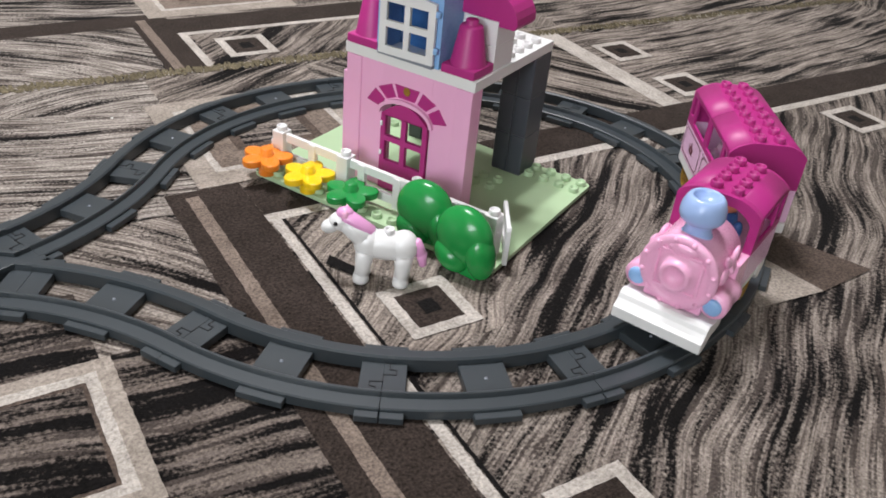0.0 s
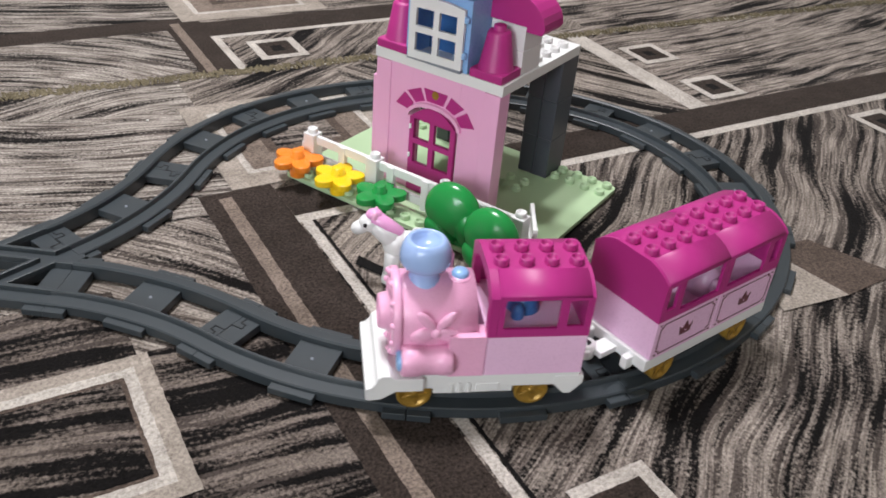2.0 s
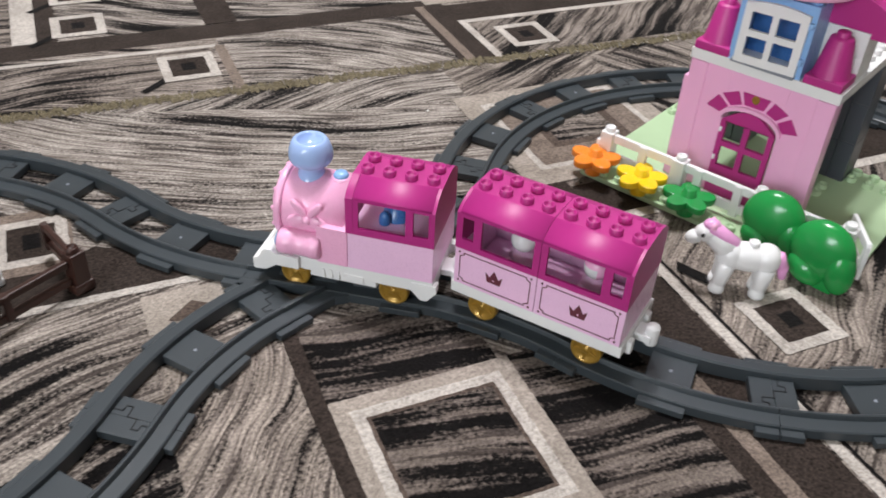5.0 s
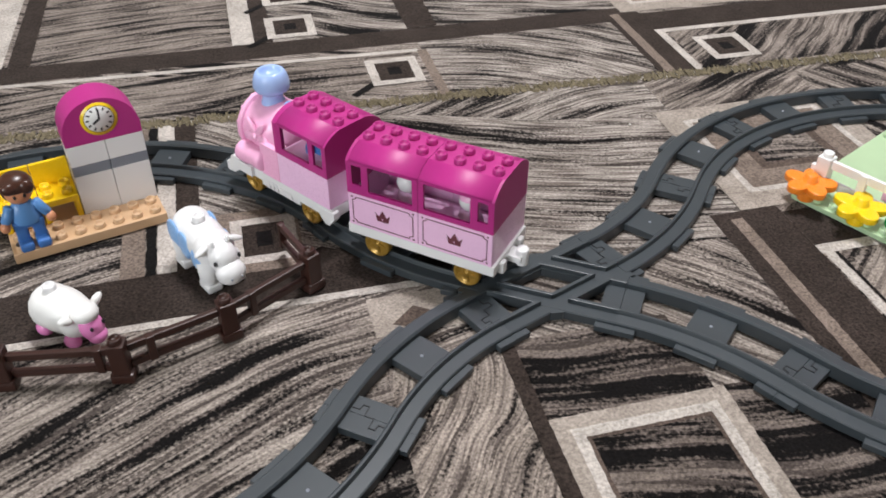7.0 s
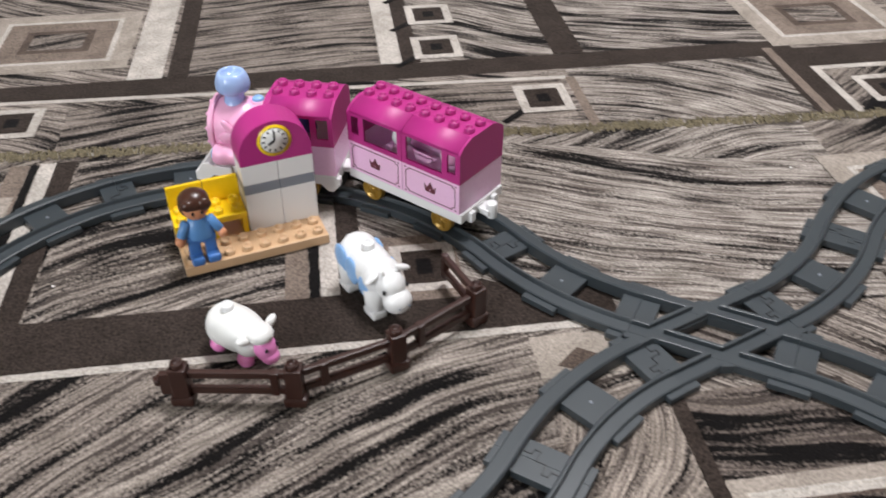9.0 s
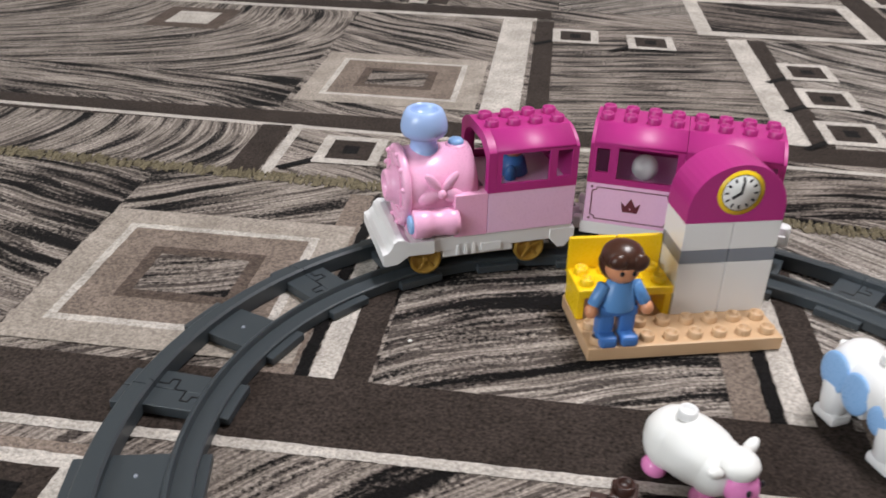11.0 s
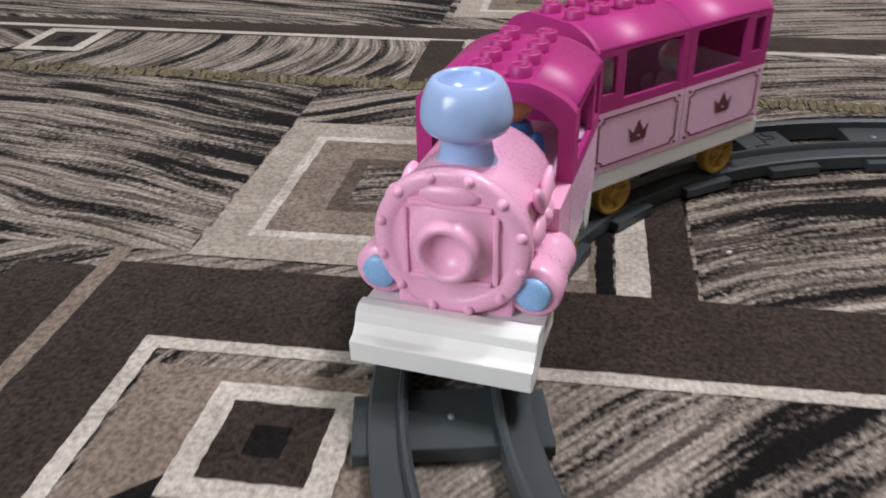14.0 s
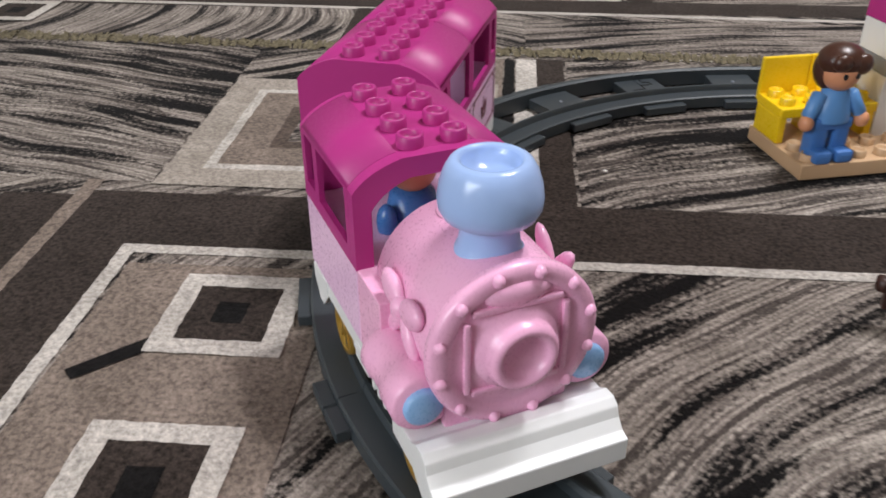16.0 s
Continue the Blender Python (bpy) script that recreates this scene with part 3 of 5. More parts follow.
def bm_wall_with_windows(x0, x1, z0, z1, y, thick, holes):
    """An upright wall along x at y, with rectangular openings (x0, x1, z0, z1) through it."""
    xs = sorted({x0, x1, *[v for h in holes for v in h[:2]]})
    zs = sorted({z0, z1, *[v for h in holes for v in h[2:]]})
    bms = []
    for a, b in zip(xs, xs[1:]):
        for c, d in zip(zs, zs[1:]):
            mx, mz = (a + b) / 2, (c + d) / 2
            if not any(h[0] < mx < h[1] and h[2] < mz < h[3] for h in holes):
                bms.append(bm_box(b - a, thick, d - c, ((a + b) / 2, y, c), 0))
    bm = join(*bms)
    bmesh.ops.remove_doubles(bm, verts=bm.verts, dist=1e-6)
    twins = {}
    for f in bm.faces:
        twins.setdefault(tuple(round(v, 6) for v in f.calc_center_median()), []).append(f)
    bmesh.ops.delete(bm, geom=[f for fs in twins.values() if len(fs) > 1 for f in fs], context="FACES")
    return bm


def roof_outline(z_eave, z_top, half, flat):
    """Half-round roof: upright eaves, a rounded shoulder and a flat top; as (y, z)."""
    pts = []
    n = 9
    for k in range(n + 1):
        a = math.pi / 2 * k / n
        f = k / n
        y, z = 0.50 * math.cos(a) + 0.50 * (1 - f), 0.50 * math.sin(a) + 0.50 * f
        pts.append((flat + (half - flat) * y, z_eave + (z_top - z_eave) * z))
    return pts + [(-y, z) for y, z in pts[::-1]]


YZ_TO_X = Matrix(((0, 0, 1, 0), (1, 0, 0, 0), (0, 1, 0, 0), (0, 0, 0, 1)))


def bm_roof(x0, x1, z_eave, z_top, half, flat, thick=0.002):
    """A hollow roof shell along x."""
    outer = roof_outline(z_eave, z_top, half, flat)
    inner = roof_outline(z_eave, z_top - thick, half - thick, flat - thick * 0.4)
    bm = bmesh.new()
    rows = []
    for x in (x0, x1):
        rows.append(([bm.verts.new((x, y, z)) for y, z in outer], [bm.verts.new((x, y, z)) for y, z in inner]))
    (o0, i0), (o1, i1) = rows
    n = len(outer)
    for k in range(n - 1):
        bm.faces.new((o0[k], o0[k + 1], o1[k + 1], o1[k])).smooth = 0 < abs(k - (n - 2) / 2)
        bm.faces.new((i0[k], i1[k], i1[k + 1], i0[k + 1]))
        bm.faces.new((o0[k], i0[k], i0[k + 1], o0[k + 1]))
        bm.faces.new((o1[k], o1[k + 1], i1[k + 1], i1[k]))
    bm.faces.new((o0[0], o1[0], i1[0], i0[0]))
    bm.faces.new((o0[-1], i0[-1], i1[-1], o1[-1]))
    bmesh.ops.recalc_face_normals(bm, faces=bm.faces)
    return bm


def bm_end_wall(x, thick, z0, z_eave, z_top, half, flat):
    """A closed gable end under the roof."""
    outline = [(half, z0)] + roof_outline(z_eave, z_top, half, flat) + [(-half, z0)]
    return bm_prism(outline, x, x + thick, 0, YZ_TO_X)


def wheel(parent, x, side, r=0.0115, z=0.0196):
    """A gold wheel with five spokes, on its axle."""
    m = pose(x, side * 0.0262, z, 90 * -side, 0, 0)
    w = part("wheel", bm_lathe([(0.0, -0.004), (r * 0.98, -0.004), (r, -0.0035), (r, 0.002), (r * 0.93, 0.003), (r * 0.78, 0.003), (r * 0.74, 0.0012), (r * 0.25, 0.0012), (r * 0.22, 0.0026), (0, 0.0028)], seg=28), GOLD, parent, at=m)
    for k in range(5):
        part("spoke", bm_box(r * 0.6, 0.0022, 0.0012, (r * 0.48, 0, 0.0012), 0.0002, 1, m=pose(0, 0, 0, 0, 0, 72 * k)), GOLD, w)
    return w


def frame_print(parent, x0, x1, z0, z1, y, side):
    """A dark printed frame line with notched corners, dots and a crown, on a side panel."""
    t, c, bms = 0.0007, 0.0030, []
    cx, cz, hx, hz = (x0 + x1) / 2, (z0 + z1) / 2, (x1 - x0) / 2, (z1 - z0) / 2

    def bar(a, b):
        d = math.hypot(b[0] - a[0], b[1] - a[1])
        ang = math.degrees(math.atan2(b[1] - a[1], b[0] - a[0]))
        bms.append(bm_box(d + t * 0.7, t, 0.0003, (0, 0, 0), 0, m=pose((a[0] + b[0]) / 2, (a[1] + b[1]) / 2, 0, 0, 0, ang)))

    pts = [(-hx + c, hz), (hx - c, hz), (hx - c, hz - c * 0.6), (hx, hz - c), (hx, -hz + c), (hx - c, -hz + c * 0.6), (hx - c, -hz), (-hx + c, -hz), (-hx + c, -hz + c * 0.6), (-hx, -hz + c), (-hx, hz - c), (-hx + c, hz - c * 0.6)]
    for a, b in zip(pts, pts[1:] + pts[:1]):
        bar(a, b)
    for sx in (1, -1):
        for sz in (1, -1):
            bms.append(bm_lathe([(0.0009, 0), (0.0009, 0.0003), (0, 0.0003)], (sx * (hx + 0.0005), sz * (hz + 0.0001), 0), 8))
    m = Matrix.Translation((cx, y, cz)) @ Matrix.Rotation(radians(90), 4, "X")
    if side > 0:
        m = m @ Matrix.Rotation(radians(180), 4, "Y")
    printed = part("printed_frame", join(*bms), PRINT, parent, "dark printed frame line", at=m)
    k = 0.0064
    crown = [(-0.8, -0.7), (0.8, -0.7), (1.05, 0.5), (0.55, 0.0), (0.0, 1.0), (-0.55, 0.0), (-1.05, 0.5)]
    part("printed_crown", bm_prism([(x * k, z * k) for x, z in crown], 0, 0.0003), PRINT, parent, "dark printed crown", at=m)
    part("printed_jewel", bm_prism([(0, -0.0026), (0.0008, -0.0018), (0, -0.001), (-0.0008, -0.0018)], 0.0003, 0.0005), PALE, parent, at=m)
    return printed


Z_BASE, Z_PINK, Z_MAG, Z_EAVE, Z_ROOF = 0.0270, 0.0366, 0.0676, 0.0970, 0.1070


def carriage():
    ob = thing("toy_carriage", "magenta and pink toy train carriage with printed crowns", "toy train")
    part("chassis", bm_box(0.132, 0.063, 0.0096, (0, 0, Z_BASE), 0.001), WHITE, ob)
    part("underframe", bm_box(0.060, 0.036, 0.007, (0, 0, 0.0202), 0.001), WHITE, ob)
    # open pink tub
    for x in (-0.032, 0.032):
        for s in (1, -1):
            part("side_panel", bm_box(0.0636, 0.002, Z_MAG - Z_PINK, (x, s * 0.031, Z_PINK + 0.0002), 0.0003, 1), PALE, ob)
    for x in (-0.0628, 0.0628):
        part("end_panel", bm_box(0.002, 0.0598, Z_MAG - Z_PINK, (x, 0, Z_PINK + 0.0002), 0.0003, 1), PALE, ob)
    part("inner_floor", bm_box(0.122, 0.058, 0.004, (0, 0, Z_PINK + 0.0002), 0), PALE, ob)
    for s in (1, -1):
        frame_print(ob, -0.0595, -0.0045, Z_PINK + 0.0035, Z_MAG - 0.003, s * 0.0321, s)
        frame_print(ob, 0.0045, 0.0595, Z_PINK + 0.0035, Z_MAG - 0.003, s * 0.0321, s)
    # two window hoods, end to end
    for x0, flip in ((-0.064, 1), (0.0002, -1)):
        x1 = x0 + 0.0638
        hood = part("hood", bm_roof(max(x0, -0.0618), min(x1, 0.0616), Z_EAVE, Z_ROOF, 0.032, 0.0142), MAGENTA, ob, "magenta roof hood with studs")
        wide = (x0 + 0.0195, x0 + 0.0590) if flip > 0 else (x0 + 0.0048, x0 + 0.0443)
        slim = (x0 + 0.0048, x0 + 0.0135) if flip > 0 else (x0 + 0.0503, x0 + 0.0590)
        for s in (1, -1):
            part("window_wall", bm_wall_with_windows(max(x0, -0.0618), min(x1, 0.0616), Z_MAG, Z_EAVE, s * 0.0309, 0.0022, [(*wide, Z_MAG + 0.0045, Z_EAVE - 0.0015), (*slim, Z_MAG + 0.0085, Z_EAVE - 0.003)]), MAGENTA, hood)
        studs(hood, MAGENTA, [(x0 + 0.008 + S * k, s * 0.008) for k in range(4) for s in (1, -1)], Z_ROOF - 0.0002)
    part("end_wall", bm_end_wall(0.0617, 0.0023, Z_MAG, Z_EAVE, Z_ROOF, 0.03202, 0.0142), MAGENTA, ob)
    part("end_wall", bm_end_wall(-0.0641, 0.0022, Z_MAG, Z_EAVE, Z_ROOF, 0.03202, 0.0142), MAGENTA, ob)
    wheels = [wheel(ob, x, s) for x in (0.041, -0.041) for s in (1, -1)]
    # coupling: drawbar with a hook ahead and a ball post behind
    part("drawbar", bm_box(0.018, 0.012, 0.005, (0.072, 0, 0.0270), 0.001), WHITE, ob)
    part("drawbar", bm_box(0.014, 0.014, 0.006, (-0.071, 0, 0.0270), 0.001), WHITE, ob)
    part("coupling_post", bm_lathe([(0.0045, 0.018), (0.005, 0.019), (0.005, 0.032), (0.0045, 0.033), (0, 0.033)], (-0.0765, 0, 0.0055)), WHITE, ob)
    for s in (1, -1):
        part("buffer", bm_box(0.006, 0.007, 0.011, (-0.0665, s * 0.017, 0.0235), 0.0015), WHITE, ob)
        part("buffer", bm_box(0.008, 0.006, 0.010, (0.068, s * 0.018, 0.0240), 0.0015), WHITE, ob)
    return ob, wheels


def rosette(parent, x, s):
    """A moulded bow on the side of the boiler."""
    m = pose(x, s * 0.0268, 0.0700, 90 * -s, 0, 0)
    part("bow", join(bm_ball(0.0065, 0.0040, 0.0022, (0.0062, 0.0026, 0), 14, 8, pose(0, 0, 0, 0, 0, 20)), bm_ball(0.0065, 0.0040, 0.0022, (-0.0062, 0.0026, 0), 14, 8, pose(0, 0, 0, 0, 0, -20)), bm_ball(0.0028, 0.0028, 0.0026, (0, 0.001, 0.0005), 12, 8),
                     bm_ball(0.0070, 0.0026, 0.0018, (0.0045, -0.0055, 0), 12, 8, pose(0, 0, 0, 0, 0, -50)), bm_ball(0.0070, 0.0026, 0.0018, (-0.0045, -0.0055, 0), 12, 8, pose(0, 0, 0, 0, 0, 50))), PINK, parent, at=m @ Matrix.Scale(1.3, 4))


def locomotive():
    ob = thing("toy_locomotive", "pink toy steam locomotive with sky blue funnel", "toy train")
    base = part("chassis", join(bm_box(0.112, 0.0605, 0.0113, (-0.010, 0, 0.0255), 0.001), bm_box(0.052, 0.058, 0.006, (0.003, 0, 0.0200), 0.001)), WHITE, ob)
    for s in (1, -1):
        for k in range(3):
            part("side_rib", bm_box(0.0028, 0.0020, 0.0085, (0.018 - 0.0058 * k, s * 0.0298, 0.0215), 0.0006), WHITE, base)
        part("side_box", bm_box(0.015, 0.0022, 0.0065, (-0.006, s * 0.0298, 0.0225), 0.0006), WHITE, base)
        part("rear_skirt", bm_prism([(-0.069, 0.0335), (-0.069, 0.0270), (-0.062, 0.0185), (-0.057, 0.0185), (-0.050, 0.0260), (-0.050, 0.0335)], -0.0035, 0.0035, 0.0005, Matrix(((1, 0, 0, 0), (0, 0, 1, s * 0.0275), (0, 1, 0, 0), (0, 0, 0, 1)))), WHITE, base)
    # front buffer: rounded bead over a flared plate
    prof = [(0.036, 0.0270), (0.036, 0.0370), (0.0540, 0.0375), (0.0575, 0.0400), (0.0620, 0.0402), (0.0650, 0.0380), (0.0662, 0.0345), (0.0690, 0.0312), (0.0725, 0.0300), (0.0725, 0.0215), (0.0705, 0.0205), (0.062, 0.0215), (0.054, 0.0270)]
    part("buffer_beam", bm_prism(prof, -0.034, 0.034, 0.0006, Matrix(((1, 0, 0, 0), (0, 0, 1, 0), (0, 1, 0, 0), (0, 0, 0, 1)))), WHITE, ob, "glossy white front buffer beam")
    # cab: pink lower box, magenta hood
    part("cab_base", bm_box(0.0638, 0.0636, Z_MAG - Z_PINK, (-0.036, 0, Z_PINK + 0.0002), 0.0004, 1), PALE, ob)
    for s in (1, -1):
        part("tender_side", bm_box(0.0235, 0.0125, Z_MAG - Z_PINK + 0.0005, (0.0080, s * 0.0255, Z_PINK), 0.0006), PINK, ob)
    hood = part("cab_hood", bm_roof(-0.0657, -0.0087, Z_EAVE, Z_ROOF, 0.032, 0.0142), MAGENTA, ob, "magenta cab roof with eight studs")
    for s in (1, -1):
        part("window_wall", bm_wall_with_windows(-0.0657, -0.0087, Z_MAG, Z_EAVE, s * 0.0309, 0.0022, [(-0.0470, -0.0125, Z_MAG + 0.0060, Z_EAVE - 0.0015), (-0.0635, -0.0525, Z_MAG + 0.0075, Z_EAVE - 0.002)]), MAGENTA, hood)
    part("end_wall", bm_end_wall(-0.0680, 0.0022, Z_MAG, Z_EAVE, Z_ROOF, 0.03202, 0.0142), MAGENTA, hood)
    outer = roof_outline(Z_EAVE, Z_ROOF, 0.0320, 0.0142)
    inner = roof_outline(Z_EAVE - 0.0075, Z_ROOF - 0.0075, 0.0255, 0.0110)
    arch = bmesh.new()
    rings = [[arch.verts.new((x, y, z)) for y, z in [(ring[0][0], Z_MAG)] + ring + [(ring[-1][0], Z_MAG)]] for x in (-0.0085, -0.0030) for ring in (outer, inner)]
    for k in range(len(rings[0]) - 1):
        for a, b in ((0, 1), (1, 3), (3, 2), (2, 0)):
            arch.faces.new((rings[a][k], rings[a][k + 1], rings[b][k + 1], rings[b][k]))
    for k in (0, -1):
        arch.faces.new((rings[0][k], rings[1][k], rings[3][k], rings[2][k]))
    bmesh.ops.recalc_face_normals(arch, faces=arch.faces)
    part("front_arch", arch, MAGENTA, hood)
    studs(hood, MAGENTA, [(-0.060 + S * k, s * 0.008) for k in range(4) for s in (1, -1)], Z_ROOF - 0.0002)
    # boiler with a domed back, ring and face plate
    zc, rb = 0.0662, 0.0265
    boiler = part("boiler", bm_lathe([(0, -0.004), (rb, -0.003), (rb, 0.042), (rb - 0.0006, 0.043), (rb - 0.0006, 0.0445), (0, 0.0445)], seg=48, m=Matrix.Translation((0.007, 0, zc)) @ ALONG_X), PINK, ob)
    part("saddle", bm_box(0.046, 0.044, 0.026, (0.029, 0, Z_PINK), 0.002), PINK, ob)
    ring = [(rb - 0.0060, 0.0002), (rb + 0.0012, 0), (rb + 0.0022, 0.0012), (rb + 0.0022, 0.0042), (rb + 0.0010, 0.0055), (rb - 0.0030, 0.0060), (rb - 0.0042, 0.0052), (rb - 0.0055, 0.0046), (0.0145, 0.0056), (0.0138, 0.0072), (0.0122, 0.0076), (0.0116, 0.0112), (0.0105, 0.0130), (0.0088, 0.0132), (0.0076, 0.0118), (0.0064, 0.0085), (0, 0.0075)]
    face = part("smokebox_door", bm_lathe(ring, seg=48, m=Matrix.Translation((0.0508, 0, zc)) @ ALONG_X), PINK, ob, "pink embossed smokebox door")
    for k in range(12):
        a = 2 * math.pi * (k + 0.5) / 12
        part("rivet", bm_ball(0.0028, 0.0022, 0.0022, (0.0558, (rb - 0.0005) * math.cos(a), zc + (rb - 0.0005) * math.sin(a)), 10, 6), PINK, face)
    for s in (1, -1):
        part("hinge_bar", bm_box(0.0022, 0.030, 0.0022, (0.0563, 0, zc + s * 0.0145), 0.0008), PINK, face)
        part("hinge_post", bm_box(0.0022, 0.0022, 0.026, (0.0563, s * 0.0165, zc - 0.013), 0.0008), PINK, face)
    part("brow", bm_ball(0.0032, 0.0115, 0.0045, (0.0553, 0, zc + 0.0195), 16, 10), PINK, face)
    # side cylinders with blue caps
    for s in (1, -1):
        m = Matrix.Translation((0.0185, s * 0.0288, 0.0486)) @ ALONG_X
        cyl = part("steam_cylinder", bm_lathe([(0, 0), (0.0088, 0.0004), (0.0100, 0.002), (0.0100, 0.008), (0.0094, 0.0090), (0.0094, 0.020), (0.0102, 0.021), (0.0102, 0.031), (0.0092, 0.0325), (0, 0.0325)], seg=28, m=m), PINK, ob)
        part("blue_cap", bm_lathe([(0.0066, 0.0322), (0.0066, 0.0340), (0.0055, 0.0350), (0, 0.0352)], seg=22, m=m), BLUE, cyl, "sky blue round cap")
        rosette(ob, 0.030, s)
    # funnel and safety valve
    part("funnel", bm_lathe([(0.0125, 0.0880), (0.0110, 0.0915), (0.0098, 0.0935), (0.0090, 0.0985), (0.0094, 0.1012), (0.0122, 0.1020), (0.0146, 0.1036), (0.0159, 0.1062), (0.0161, 0.1094), (0.0155, 0.1136), (0.0141, 0.1178), (0.0124, 0.1206), (0.0109, 0.1215), (0.0096, 0.1213), (0.0090, 0.1200), (0.0078, 0.1166), (0, 0.1154)], (0.0358, 0, -0.0010), 36), FUNNEL, ob, "sky blue onion-shaped funnel")
    part("valve_seat", bm_lathe([(0.0078, 0.0890), (0.0074, 0.0928), (0.0062, 0.0936), (0, 0.0936)], (0.0130, 0, 0), 22), PINK, ob)
    part("safety_valve", bm_lathe([(0.0056, 0.0930), (0.0056, 0.0948), (0.0044, 0.0966), (0, 0.0970)], (0.0130, 0, 0), 20), BLUE, ob, "small sky blue dome button")
    wheels = [wheel(ob, x, s) for x in (0.0410, -0.0360) for s in (1, -1)]
    # hook
    part("coupling_hook", bm_box(0.016, 0.016, 0.006, (-0.073, 0, 0.0270), 0.0015), WHITE, ob)
    part("coupling_eye", bm_lathe([(0.0032, 0.019), (0.0058, 0.019), (0.0062, 0.020), (0.0062, 0.030), (0.0032, 0.030)], (-0.0795, 0, 0.0050)), WHITE, ob)
    return ob, wheels


def rider(name, label, body, hair, x, z, face=None):
    """A seated toy figure, one plain mesh."""
    bm = join(bm_lathe([(0, z), (0.0125, z), (0.0120, z + 0.006), (0.0085, z + 0.020), (0.004, z + 0.022), (0, z + 0.022)], (x, 0, 0), 20), bm_ball(0.0045, 0.0040, 0.0075, (x + 0.006, 0.0125, z + 0.012), 12, 8), bm_ball(0.0045, 0.0040, 0.0075, (x + 0.006, -0.0125, z + 0.012), 12, 8))
    n0 = len(bm.faces)
    head = join(bm_ball(0.0095, 0.0095, 0.0095, (x, 0, z + 0.0300), 18, 12))
    me = bpy.data.meshes.new("piece")
    head.to_mesh(me)
    head.free()
    bm.from_mesh(me)
    bm.faces.ensure_lookup_table()
    for f in bm.faces[n0:]:
        c = f.calc_center_median()
        f.material_index = 2 if c.z > z + 0.033 or c.x < x - 0.003 else 1
    ob = new(name, mesh_of(name, bm, body, face or SKIN, hair))
    return tagged(ob, label, "toy figure")


LOCO, LOCO_WHEELS = locomotive()
for piece in LOCO.children:
    if piece.name.split(".")[0] in ("cab_base", "cab_hood", "tender_side"):
        piece.matrix_basis = Matrix.Translation((0.002, 0, 0)) @ piece.matrix_basis
CARRIAGE, CARRIAGE_WHEELS = carriage()
DRIVER = rider("driver_doll", "seated toy driver doll in blue inside the cab", DEEPBLUE, SKIN, -0.030, 0.0590)
GUEST = rider("passenger_doll", "seated pink toy passenger doll inside the carriage", PALE, WHITE, 0.026, 0.0400, WHITE)
GUEST_TWO = rider("passenger_doll", "seated pink toy passenger doll inside the carriage", PALE, PINK, -0.030, 0.0400, WHITE)

# ---------------------------------------------------------------- castle with garden
GARDEN = pose(-0.142, 0.708, 0, 0, 0, -33)
BASE_T = 0.005


def garden(x, y, z=BASE_T, turn=0):
    return GARDEN @ pose(x, y, z, 0, 0, turn)


def baseplate():
    ob = thing("green_baseplate", "pale green toy building baseplate with studs on the carpet", "toy baseplate", GARDEN)
    r = 0.006
    outline = []
    for cx, cy, a0 in ((0.256 - r, 0.192 - r, 0), (r, 0.192 - r, 90), (r, r, 180), (0.256 - r, r, 270)):
        outline += [(cx + r * math.cos(radians(a0 + k * 30)), cy + r * math.sin(radians(a0 + k * 30))) for k in range(4)]
    part("plate", bm_prism(outline, 0.0005, BASE_T, 0.0005), LIME, ob)
    cells = [(0.008 + S * i, 0.008 + S * j) for j in (0, 1) for i in range(16) if j == 0]
    cells += [(0.008 + S * i, 0.008 + S * j) for j in (10, 11) for i in range(16) if i in (12, 13, 14, 15) or i < 3]
    cells += [(0.008 + S * i, 0.008 + S * j) for i in (10, 11) for j in (7, 8)]
    studs(ob, LIME, cells, BASE_T - 0.0002)
    return ob


def arch_outline(w, h_side, h_mid, n=10):
    """Door outline with a segmental arch, (x, z) about its middle."""
    top = [(w / 2 - w * k / n, h_side + (h_mid - h_side) * math.sin(math.pi * k / n)) for k in range(n + 1)]
    return [(-w / 2, 0), (w / 2, 0)] + top


XZ_FRONT = Matrix(((1, 0, 0, 0), (0, 0, 1, 0), (0, 1, 0, 0), (0, 0, 0, 1)))


